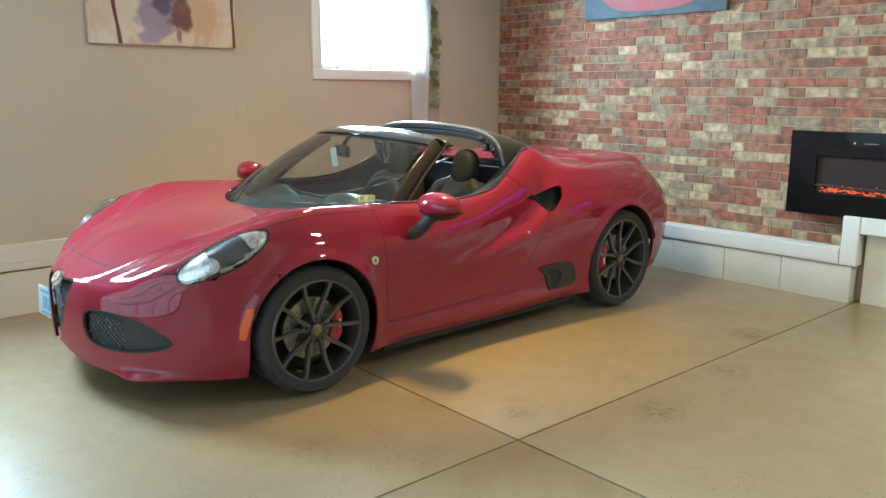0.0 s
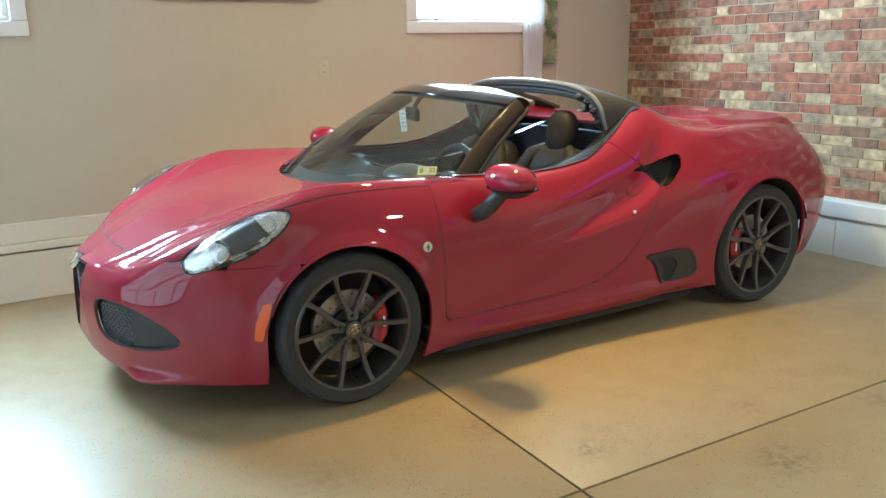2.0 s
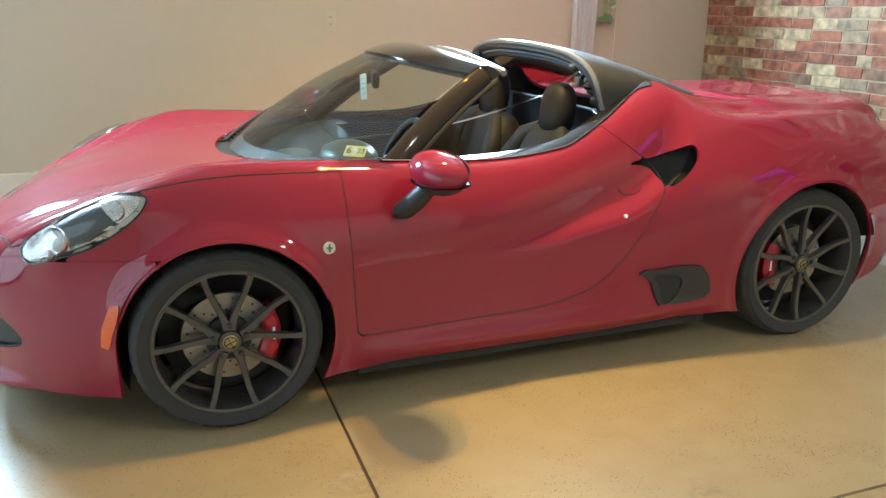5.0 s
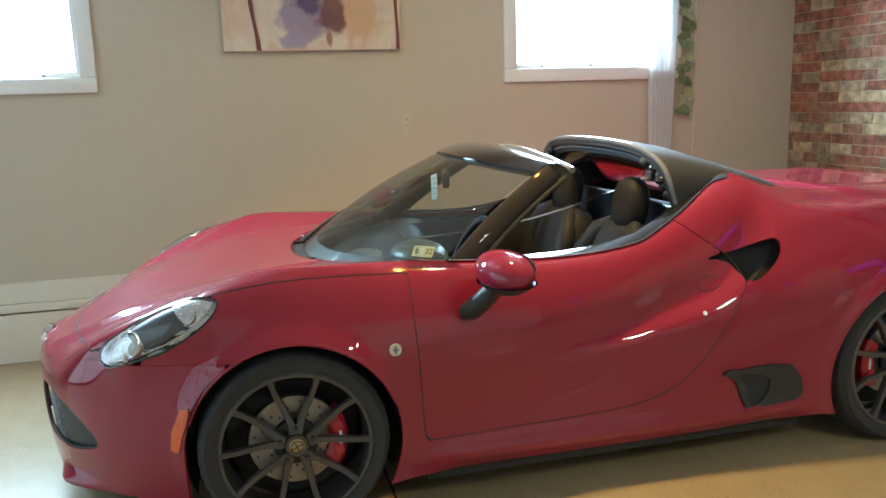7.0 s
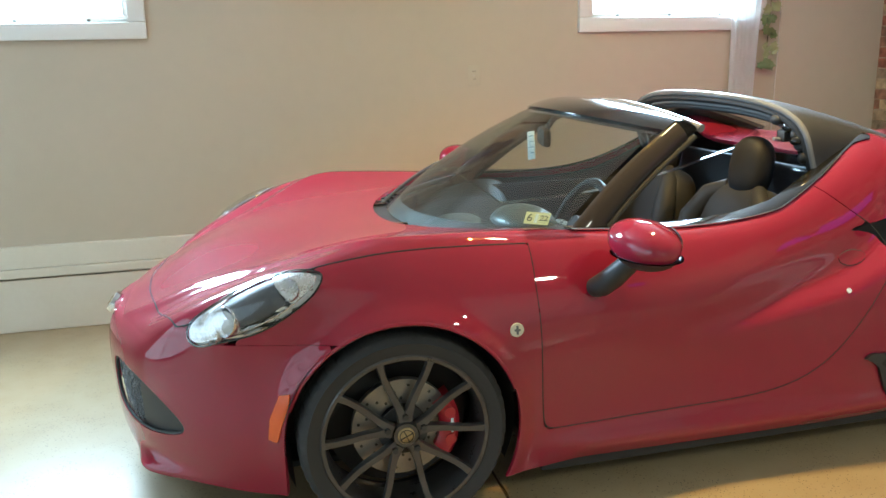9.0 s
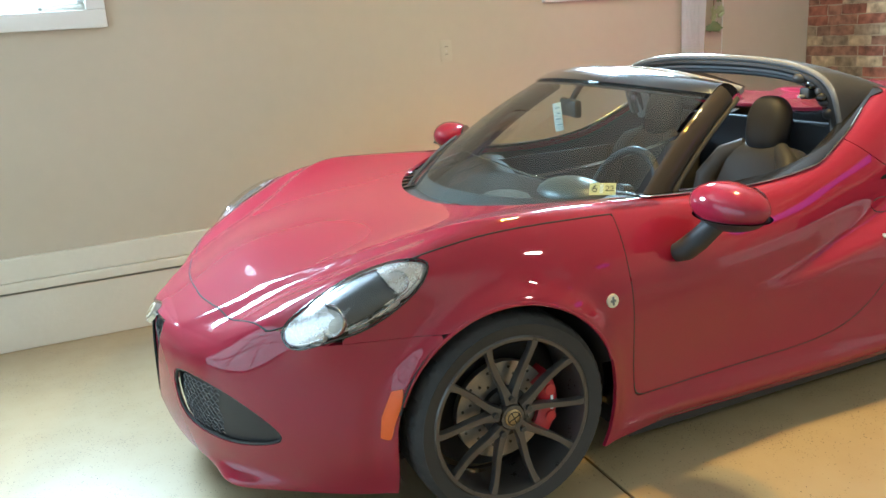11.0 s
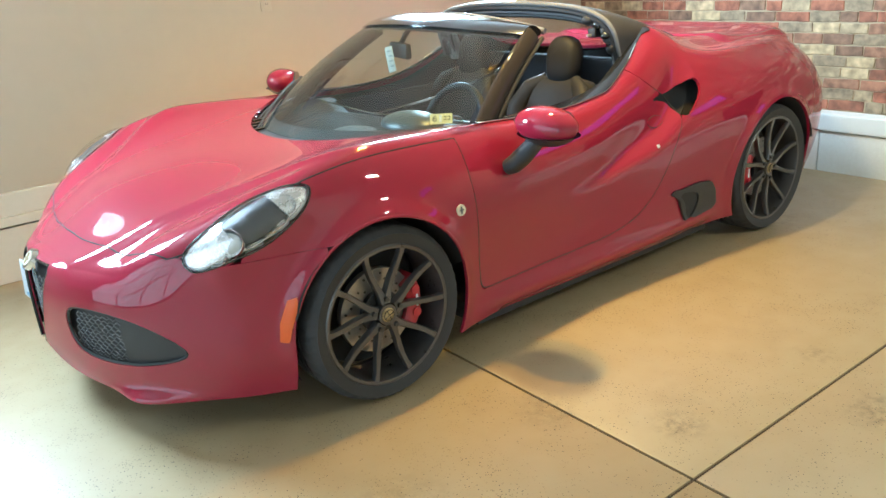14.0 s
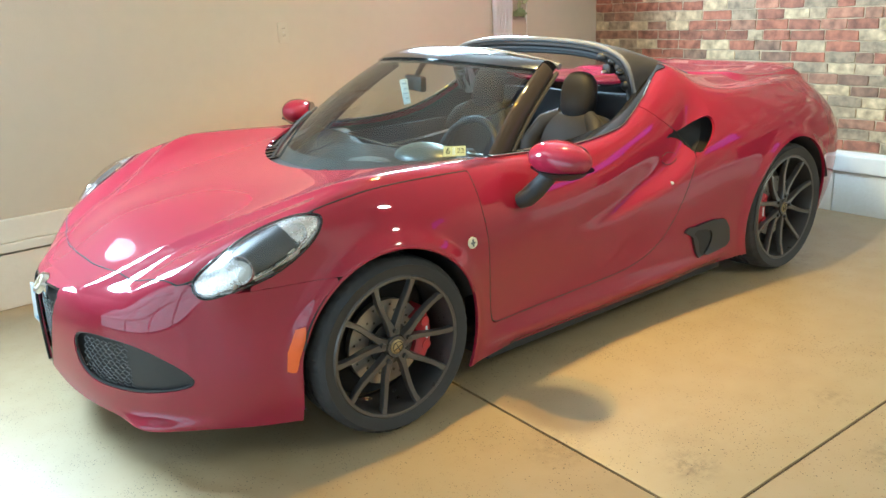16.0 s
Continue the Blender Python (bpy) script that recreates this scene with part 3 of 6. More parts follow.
def shell_grid():
    """Points, normals of the whole painted shell, mirrored about the centre line."""
    s = np.linspace(0, 15, NI)
    cols = [np.stack([spline(ST, RX, s), 0 * s, spline(ST, RAIL_Z0, s)], 1)]
    for rail in (RAIL_B, RAIL_C, RAIL_D, RAIL_E, RAIL_F, RAIL_G):
        r = np.array(rail)
        cols.append(np.stack([cols[0][:, 0], spline(ST, r[:, 0], s), spline(ST, r[:, 1], s)], 1))
    K = np.stack(cols, 1)
    full = np.concatenate([K[:, :0:-1] * (1, -1, 1), K], 1)          # 13 rails, side to side
    v = np.linspace(-6, 6, 2 * NJ + 1)
    P = np.zeros((NI, len(v), 3))
    kn = np.arange(-6, 7)
    for i in range(NI):
        for c in range(3):
            P[i, :, c] = spline(kn, full[i, :, c], v)
    # fair the surface along the car, so that reflections run smoothly
    q = np.arange(-45, 46)
    g = np.exp(-0.5 * (q / 15.0) ** 2)
    g /= g.sum()
    pad = np.concatenate([2 * P[:1] - P[45:0:-1], P, 2 * P[-1:] - P[-2:-47:-1]], 0)
    P = sum(g[k] * pad[k:k + NI] for k in range(91))
    # flared lips round the wheel arches
    for cx, cz, r in ARCHES:
        d = np.hypot(P[..., 0] - cx, P[..., 2] - cz)
        side = np.clip((np.abs(P[..., 1]) - 0.55) / 0.2, 0, 1)
        P[..., 1] += np.sign(P[..., 1]) * side * 0.018 * np.exp(-((d - r) / 0.034) ** 2)
    # hollow in the door that runs back into the side intake
    X, Y, Z = P[..., 0], P[..., 1], P[..., 2]
    crease = spline([0.0, 0.70, 0.95, 1.166, 1.345, 1.517, 1.624, 1.72, 1.85], [0.44, 0.47, 0.49, 0.516, 0.561, 0.607, 0.664, 0.735, 0.85], np.clip(X, 0, 1.85))
    k = np.clip((X - 0.72) / 0.80, 0, 1)
    w = k * k * (3 - 2 * k) * np.clip((1.84 - X) / 0.12, 0, 1)
    d = Z - (crease + 0.055)
    P[..., 1] -= np.sign(Y) * 0.044 * w * np.where(d < 0, np.exp(-(d / 0.033) ** 2), np.exp(-(d / 0.12) ** 2)) * (np.abs(Y) > 0.5)
    # rocker: a rounded roll below the door that tucks in towards the ground
    w = np.clip((X - 0.36) / 0.2, 0, 1) * np.clip((2.0 - X) / 0.2, 0, 1) * (np.abs(Y) > 0.6)
    P[..., 1] += np.sign(Y) * w * (0.014 * np.exp(-((Z - 0.205) / 0.028) ** 2) - 0.035 * np.clip((0.178 - Z) / 0.04, 0, 1))
    # folded ridges that run from the shield up the bonnet on to the wings, with a shallow valley outside them
    ridge = spline([-0.95, -0.87, -0.70, -0.52, -0.345, -0.20, -0.06, 0.17, 0.45], [0.12, 0.19, 0.33, 0.41, 0.525, 0.64, 0.72, 0.745, 0.75], np.clip(X, -0.95, 0.45))
    fade = np.clip((X + 0.86) / 0.16, 0, 1) * np.clip((0.42 - X) / 0.40, 0, 1) * (Z > 0.5)
    dip = fade * np.clip((-0.05 - X) / 0.25, 0, 1)
    e = np.abs(Y) - ridge
    P[..., 2] += fade * 0.011 * np.where(e < 0, np.exp(np.minimum(e, 0) / 0.11), np.exp(-(e / 0.026) ** 2)) - dip * 0.007 * np.exp(-((e - 0.075) / 0.050) ** 2)
    # the nose drops more steeply ahead of the bonnet's middle, and the wing swells round the headlamp
    P[..., 2] -= 0.022 / (1 + np.exp((X + 0.62) / 0.042)) * np.clip((0.60 - np.abs(Y)) / 0.15, 0, 1) * np.clip((Z - 0.52) / 0.07, 0, 1) * np.clip((X + 0.90) / 0.08, 0, 1)
    Q = np.stack([P[..., 0], np.abs(P[..., 1]), P[..., 2]], -1) - HC
    du, dw = Q @ HU, Q @ HW
    swell = np.exp(-(du / 0.20) ** 4) * (0.036 * np.exp(-((dw + 0.010) / 0.058) ** 2) - 0.020 * np.exp(-((dw - 0.085) / 0.040) ** 2)) * (np.abs(Q @ HN) < 0.2)
    P += swell[..., None] * HN * np.where(Y < 0, -1, 1)[..., None] ** np.array((0, 1, 0))
    # dish behind the shoulder, and the raised tail deck with its lip
    P[..., 2] -= 0.026 * np.exp(-((X - 2.08) / 0.24) ** 2) * np.exp(-((np.abs(Y) - 0.60) / 0.09) ** 2) * (Z > 0.7)
    P[..., 2] += 0.030 * np.exp(-((X - 1.74) / 0.13) ** 2) * np.exp(-((np.abs(Y) - 0.54) / 0.085) ** 2) * (Z > 0.8)
    line = spline([1.75, 1.83, 1.97, 2.21, 2.57, 2.85, 3.1], [0.785, 0.775, 0.757, 0.725, 0.665, 0.62, 0.59], np.clip(X, 1.75, 3.1))
    w = np.clip((X - 1.78) / 0.15, 0, 1) * np.clip((3.0 - X) / 0.3, 0, 1) * (Z > 0.6)
    e = np.abs(Y) - line
    P[..., 2] += w * (0.012 * np.where(e < 0, np.exp(np.minimum(e, 0) / 0.07), np.exp(-(e / 0.040) ** 2)) - 0.010 * np.exp(-((e + 0.11) / 0.06) ** 2))
    deck = 1 / (1 + np.exp(-(0.585 - np.abs(Y)) / 0.012)) / (1 + np.exp(-(X - 2.37) / 0.014)) * (Z > 0.8)
    P[..., 2] += deck * (0.022 + 0.016 * np.exp(-((X - 3.0) / 0.12) ** 2))
    # chin that kicks out below the front intakes
    X, Y, Z = P[..., 0], P[..., 1], P[..., 2]
    kick = np.exp(-((Z - 0.165) / 0.024) ** 2) * np.exp(-((np.abs(Y) - 0.53) / 0.10) ** 2) * np.clip((-0.45 - X) / 0.1, 0, 1)
    P[..., 0] -= 0.046 * kick
    P[..., 1] += np.sign(Y) * 0.016 * kick
    du, dv = np.gradient(P, axis=0), np.gradient(P, axis=1)
    N = np.cross(du, dv)
    N /= np.linalg.norm(N, axis=2, keepdims=True) + 1e-9
    flip = np.sign((N * (P - np.array((1.1, 0, 0.42)))).sum(2).mean())
    return P, N * flip


ARCHES = [(0.0, 0.312, 0.347), (2.38, 0.325, 0.362)]
SP, SN = shell_grid()
SX, SY, SZ = SP[..., 0], np.abs(SP[..., 1]), SP[..., 2]


def inside_poly(u, w, pts, r=0.0):
    """Signed distance to a polygon, positive inside, with corners rounded by r."""
    d = np.full(u.shape, 1e9)
    s = np.ones(u.shape)
    n = len(pts)
    for i in range(n):
        ax, ay = pts[i]
        bx, by = pts[(i + 1) % n]
        ex, ey, px, py = bx - ax, by - ay, u - ax, w - ay
        t = np.clip((px * ex + py * ey) / (ex * ex + ey * ey), 0, 1)
        d = np.minimum(d, np.hypot(px - t * ex, py - t * ey))
        c = ((ay > w) != (by > w)) & (u < (bx - ax) * (w - ay) / ((by - ay) if by != ay else 1e-9) + ax)
        s = np.where(c, -s, s)
    return -s * d + r


def smooth_loop(pts, n=8):
    """A closed smooth loop through a few corner points."""
    p = np.array(pts * 3, float)
    k = np.arange(len(p))
    a = np.arange(len(pts) * n) / n + len(pts)
    return list(zip(spline(k, p[:, 0], a), spline(k, p[:, 1], a)))


def region(name, f, material, parent, label="", sink=0.0, rim=0.014, closed_cols=False):
    """The piece of the shell where f > 0, cut along f = 0, with an inward lip along its rim."""
    P = SP - SN * (sink if np.isscalar(sink) else sink[..., None])
    ni, nj = f.shape
    verts, norms, index, faces, rim_edges = [], [], {}, [], {}

    def vert(key, p, n):
        if key not in index:
            index[key] = len(verts)
            verts.append(p), norms.append(n)
        return index[key]

    pos = f > 0
    q = pos[:-1, :-1].astype(int) + pos[1:, :-1] + pos[1:, 1:] + pos[:-1, 1:]
    for i, j in zip(*np.nonzero(q)):
        ring = [(i, j), (i + 1, j), (i + 1, j + 1), (i, j + 1)]
        poly = []
        for k in range(4):
            a, b = ring[k], ring[(k + 1) % 4]
            if pos[a]:
                poly.append((vert(a, P[a], SN[a]), False))
            if pos[a] != pos[b]:
                key = (min(a, b), max(a, b))
                t = f[a] / (f[a] - f[b])
                t = min(max(t, 0.02), 0.98)
                poly.append((vert(key, P[a] * (1 - t) + P[b] * t, SN[a] * (1 - t) + SN[b] * t), True))
        if len(poly) >= 3:
            faces.append([p[0] for p in poly])
            for k in range(len(poly)):
                (a, ca), (b, cb) = poly[k], poly[(k + 1) % len(poly)]
                if ca and cb:
                    rim_edges[(a, b)] = True
    skin = len(faces)
    if rim:
        low = {}
        for a, b in list(rim_edges):
            four = []
            for k in (a, b):
                if k not in low:
                    n = np.array(norms[k]) / (np.linalg.norm(norms[k]) + 1e-9)
                    verts.append(verts[k]), norms.append(n)
                    verts.append(verts[k] - n * rim), norms.append(n)
                    low[k] = len(verts) - 2
                four.append(low[k])
            faces.append([four[1], four[0], four[0] + 1, four[1] + 1])
    me = bpy.data.meshes.new(name)
    me.from_pydata([tuple(v) for v in verts], [], faces)
    me.materials.append(material)
    me.update()
    # keep the skin facing outwards
    probe = me.polygons[0]
    if probe.normal.dot(Vector(norms[probe.vertices[0]])) < 0:
        me.flip_normals()
    me.shade_smooth()
    nn = [Vector(n).normalized() for n in norms]
    lip = [Vector(p.normal) for p in me.polygons]
    loops = []
    for p in me.polygons:
        for v in p.vertices:
            loops.append(nn[v] if p.index < skin else lip[p.index])
    me.normals_split_custom_set(loops)
    ob = new(name, me)
    ob.parent = parent
    if label:
        tagged(ob, label)
    return ob


def outline(f, sink=0.0):
    """Closed or open chains of points along f = 0 on the shell."""
    pos = f > 0
    links, where = {}, {}
    q = pos[:-1, :-1].astype(int) + pos[1:, :-1] + pos[1:, 1:] + pos[:-1, 1:]
    for i, j in zip(*np.nonzero((q > 0) & (q < 4))):
        ring = [(i, j), (i + 1, j), (i + 1, j + 1), (i, j + 1)]
        cuts = []
        for k in range(4):
            a, b = ring[k], ring[(k + 1) % 4]
            if pos[a] != pos[b]:
                key = (min(a, b), max(a, b))
                t = f[a] / (f[a] - f[b])
                n = SN[a] * (1 - t) + SN[b] * t
                where[key] = SP[a] * (1 - t) + SP[b] * t - n / np.linalg.norm(n) * sink
                cuts.append(key)
        for u, v in zip(cuts[::2], cuts[1::2]):
            links.setdefault(u, []).append(v), links.setdefault(v, []).append(u)
    chains, left = [], set(links)
    while left:
        start = next((k for k in sorted(left) if len(links[k]) == 1), min(left))
        chain, k = [start], start
        left.discard(start)
        while True:
            step = [v for v in links[k] if v in left]
            if not step:
                break
            k = step[0]
            left.discard(k)
            chain.append(k)
        closed = chain[0] in links[chain[-1]] and len(chain) > 3
        if len(chain) > 5:
            pts = np.array([where[k] for k in chain])
            for _ in range(3):
                mid = pts.copy()
                mid[1:-1] = pts[1:-1] * 0.5 + (pts[:-2] + pts[2:]) * 0.25
                if closed:
                    mid[0], mid[-1] = pts[0] * 0.5 + (pts[-1] + pts[1]) * 0.25, pts[-1] * 0.5 + (pts[-2] + pts[0]) * 0.25
                pts = mid
            chains.append((pts, closed))
    return chains


def beading(name, f, radius, material, parent, label="", sink=0.0, flat=1.0):
    """A thin round bead along f = 0."""
    bm = bmesh.new()
    for pts, closed in outline(f, sink):
        tube([tuple(p) for p in pts], radius, 6, bm, flat=flat, closed=closed)
    return part(name, bm, material, parent, label)



def seam(name, f, keep, radius, material, parent, label=""):
    """A thin dark line along f = 0, where keep allows it."""
    bm = bmesh.new()
    for pts, closed in outline(f, 0.0010):
        run = []
        for p in list(pts) + [None]:
            if p is not None and keep(p):
                run.append(tuple(p))
            else:
                if len(run) > 3:
                    tube(run, radius, 6, bm)
                run = []
    return part(name, bm, material, parent, label)


# outlines on the shell
LEFT = SP[..., 1] < 0
f_arch = np.minimum(*[np.where(SY > 0.45, np.hypot(SX - cx, np.where((SX < 0) & (SZ < cz), 0, SZ - cz)) - r, 1.0) for cx, cz, r in ARCHES])
# headlight: a slanted drop from the nose up onto the wing
hq = np.stack([SX, SY, SZ], -1) - HC
hu, hw, hn = hq @ HU, hq @ HW, hq @ HN
LAMP_EDGE = [(-0.588, 0.656, 0.641), (-0.568, 0.694, 0.594), (-0.473, 0.771, 0.625), (-0.361, 0.808, 0.665), (-0.254, 0.824, 0.735),
             (-0.210, 0.809, 0.790), (-0.234, 0.789, 0.812), (-0.322, 0.730, 0.796), (-0.417, 0.685, 0.755), (-0.525, 0.662, 0.693)]
lamp_loop = smooth_loop([(float((np.array(p) - HC) @ HU), float((np.array(p) - HC) @ HW)) for p in LAMP_EDGE], 6)
f_lamp = np.where(np.abs(hn) < 0.16, inside_poly(hu, hw, lamp_loop), -0.2)
# cockpit: from the foot of the windscreen back to the bulkhead
foot = 0.078 + 0.45 * np.clip(SY / 0.70, 0, 2) ** 2.3
half = np.interp(SX, [0.1, 0.5, 0.9, 1.3, 1.5, 1.66], [0.71, 0.70, 0.70, 0.695, 0.645, 0.585])
f_cockpit = np.minimum(np.minimum(SX - foot, 1.70 - SX), half - SY)
f_cockpit = np.where(SZ > 0.72, f_cockpit, -0.2)
# front apertures
f_shield = np.where(SX < -0.80, inside_poly(SY, SZ, [(-0.5, 0.566), (0.150, 0.566), (0.160, 0.540), (0.125, 0.470), (0.014, 0.215), (-0.5, 0.215)]), -0.2)
INTAKE = smooth_loop([(0.262, 0.438), (0.35, 0.458), (0.465, 0.450), (0.58, 0.412), (0.660, 0.333), (0.60, 0.293), (0.50, 0.277), (0.38, 0.277), (0.285, 0.300), (0.247, 0.365)])
f_intake = np.where(SX < -0.4, inside_poly(SY, SZ, INTAKE), -0.2)
SCOOP = smooth_loop([(1.530, 0.789), (1.60, 0.800), (1.69, 0.812), (1.775, 0.838), (1.828, 0.850), (1.835, 0.815), (1.795, 0.765), (1.71, 0.708), (1.668, 0.724), (1.650, 0.755), (1.60, 0.778)])
f_scoop = np.where(SY > 0.6, inside_poly(SX, SZ, SCOOP), -0.2)
# panel outlines
rear = np.array([(0.80, 0.268), (1.0, 0.274), (1.22, 0.292), (1.40, 0.36), (1.53, 0.49), (1.62, 0.62), (1.672, 0.715), (1.645, 0.785), (1.585, 0.830), (1.52, 0.876), (1.45, 0.93)])
DOOR = [(0.405, 0.70), (0.42, 0.45), (0.430, 0.285), (0.434, 0.270), (0.446, 0.263), (0.60, 0.264)]
DOOR += list(zip(spline(np.arange(11), rear[:, 0], np.linspace(0, 10, 41)), spline(np.arange(11), rear[:, 1], np.linspace(0, 10, 41)))) + [(1.42, 1.05), (0.40, 1.05)]
f_door = np.where(SY > 0.5, inside_poly(SX, SZ, DOOR), -0.2)
nose_line = np.interp(SY, [0, 0.15, 0.30, 0.40, 0.50, 0.60, 0.70], [-0.746, -0.739, -0.713, -0.690, -0.662, -0.630, -0.585])
RAILV = np.abs(np.linspace(-6, 6, 2 * NJ + 1))[None, :] + 0 * SX
f_hood = np.minimum(np.minimum(SX - nose_line, (2.52 - RAILV) * 0.16), 0.60 - SX)
f_hood = np.where(SZ > 0.55, f_hood, -0.2)
bump_top = np.interp(SX, [-0.9, -0.55, -0.3, -0.2], [0.8, 0.612, 0.612, 0.612])
f_bumper = np.minimum(bump_top - SZ, -0.12 - SX)
f_bumper = np.maximum(f_bumper, np.minimum(-f_hood, np.where((SX < -0.55) & (SY < 0.62), 0.2, -0.2)))
GAP = 0.0016
holes = np.minimum.reduce([f_arch, -f_lamp, -f_cockpit, -f_shield, -f_intake, -f_scoop])

car = empty("sports_car")
tagged(car, "glossy red two-seat sports car with the roof panel off, parked", "car")
region("body", np.minimum.reduce([holes, -f_door - GAP, -f_hood - GAP, -f_bumper - 0.0006]), M_PAINT, car, "glossy red painted body")
region("bonnet", np.minimum.reduce([holes, f_hood - GAP]), M_PAINT, car, "glossy red bonnet")
region("front_bumper", np.minimum.reduce([holes, f_bumper - 0.0006, -f_hood - GAP]), M_PAINT, car, "glossy red front bumper")
for flag, sgn in ((LEFT, -1), (~LEFT, 1)):
    region("door", np.minimum.reduce([holes, f_door - GAP, np.where(flag, 1.0, -1.0)]), M_PAINT, car, "glossy red door")
    seam("door_gap", np.minimum(f_door, np.where(flag, 1.0, -1.0)), lambda p: abs(p[1]) > 0.66 and p[2] < 0.835, 0.0020, M_DARK, car, "dark gap round the door")
seam("bonnet_gap", f_hood, lambda p: p[0] < min(0.40, 0.07 + 0.43 * (abs(p[1]) / 0.70) ** 2.3) and p[2] > 0.57, 0.0028, M_DARK, car, "dark gap round the bonnet")

# ---------------------------------------------------------------- the sports car: lamps, grilles, trim
dome = 0.022 * np.clip(f_lamp / 0.07, 0, 1) ** 0.6
for flag, sgn in ((LEFT, -1), (~LEFT, 1)):
    side = np.where(flag, 1.0, -1.0)
    lamp = region("headlamp", np.minimum(f_lamp - 0.0035, side), M_CLEAR, car, "clear curved headlamp glass", sink=-0.004 - dome, rim=0)
    lamp.visible_shadow = False
    beading("bezel", np.minimum(f_lamp - 0.001, side), 0.0028, M_BLACKG, lamp, "thin gloss black bezel", sink=-0.001)
    beading("inner_bezel", np.minimum(f_lamp - 0.0125, side), 0.0022, M_CHROME, lamp, "fine chrome inner bezel", sink=-0.002)
    region("lamp_band", np.minimum.reduce([f_lamp - 0.002, 0.0125 - f_lamp, side]), M_SILVER, lamp, "satin silver band round the lamp", sink=0.010, rim=0.01)
    mine = np.minimum(f_lamp - 0.0125, side)
    split = hu + 0.18 * hw
    region("lamp_shroud", np.minimum(mine, -0.062 - split), M_REFLECTOR, lamp, "bright silver lamp shroud", sink=0.005 - dome, rim=0.02)
    region("lamp_panel", np.minimum.reduce([mine, split + 0.060, 0.092 - split, f_lamp - 0.020]), M_LAMPMESH, lamp, "dark finely ribbed panel inside the lamp", sink=0.012 - dome, rim=0.02)
    region("lamp_tail", np.minimum(mine, split - 0.094), M_REFLECTOR, lamp, "silver tail of the lamp", sink=0.006 - dome, rim=0.02)
    region("lamp_strip", np.minimum.reduce([f_lamp - 0.013, 0.0195 - f_lamp, side]), M_REFLECTOR, lamp, "bright strip along the lamp's edge", sink=0.006, rim=0.02)
    for u, w, r, lift, mt in ((-0.138, 0.000, 0.032, 0.018, M_FROST), (-0.078, 0.000, 0.044, 0.016, M_FROST), (0.118, 0.002, 0.032, 0.014, M_SHADEGLASS)):
        hit = np.unravel_index(np.argmin(np.hypot(hu - u, hw - w) + np.where(f_lamp > 0, 0, 9)), SX.shape)
        nn = np.array((SN[hit][0], abs(SN[hit][1]), SN[hit][2]))
        base = np.array((SX[hit], SY[hit], SZ[hit])) - nn * (lift - 0.7 * dome[hit])
        aim = nn + np.array((-0.25, 0.0, 0.0))
        aim /= np.linalg.norm(aim)
        m = Matrix.Translation((base[0], base[1] * sgn, base[2])) @ Vector((aim[0], aim[1] * sgn, aim[2])).to_track_quat("Z", "Y").to_matrix().to_4x4()
        bm = revolve([(r, 0.010), (r * 0.95, 0.014), (r * 0.86, 0.006), (r * 0.80, -0.004), (r * 0.30, -0.008), (r * 0.3, -0.014), (r * 0.98, -0.010)], 36, "z")
        bm.transform(m)
        part("reflector", bm, M_CHROME if u > -0.1 else M_REFLECTOR, lamp, "bright round lamp reflector")
        bm = bmesh.new()
        bmesh.ops.create_uvsphere(bm, u_segments=24, v_segments=14, radius=r * (0.78 if u < 0 else 0.55), matrix=m @ Matrix.Diagonal((1, 1, 0.45, 1)))
        part("projector_lens", bm, mt, lamp, smooth=60)

# shield grille, emblem and lower intakes
FRONT = (SX < -0.45)
FX, FY, FZ = SX[FRONT], SP[..., 1][FRONT], SZ[FRONT]


def front_x(y, z):
    """Where the nose's skin lies at a height and a distance from the centre line."""
    d = (FY - y) ** 2 + (FZ - z) ** 2
    k = np.argpartition(d, 6)[:6]
    w = 1 / (d[k] + 1e-5)
    return float((FX[k] * w).sum() / w.sum())


region("grille_back", f_shield + 0.012, M_DARK, car, "black grille opening", sink=0.035, rim=0)
beading("grille_frame", f_shield - 0.002, 0.005, M_BLACKG, car, "gloss black grille edge", sink=0.004)
for flag in (LEFT, ~LEFT):
    side = np.where(flag, 1.0, -1.0)
    region("intake_lining", np.minimum(f_intake + 0.035, side), M_BLACK, car, "black intake lining", sink=0.030, rim=0)
    region("intake_blank", np.minimum.reduce([f_intake - 0.003, np.where(SY > 0.47, 1.0, -1.0), side]), M_BLACK, car, "matt black blanking panel", sink=0.016, rim=0.03)
    beading("intake_edge", np.minimum(f_intake - 0.002, side), 0.005, M_BLACK, car, "black intake edge", sink=0.007)


def lattice(name, ys_, zs_, sgn, pitch, sink, label):
    """A woven mesh of thin wires laid just behind the skin of the nose."""
    bm = bmesh.new()
    n = int((zs_[1] - zs_[0]) / pitch)
    for k in range(n + 1):
        z = zs_[0] + (zs_[1] - zs_[0]) * k / n
        a, b = ys_(z)
        m = max(2, int((b - a) / 0.013))
        pts = []
        for q in range(m + 1):
            y = a + (b - a) * q / m
            pts.append((front_x(sgn * y, z) + sink, sgn * y, z + 0.0045 * (-1) ** (q + k)))
        tube(pts, 0.0020, 4, bm)
    return part(name, bm, M_MESH, car, label)


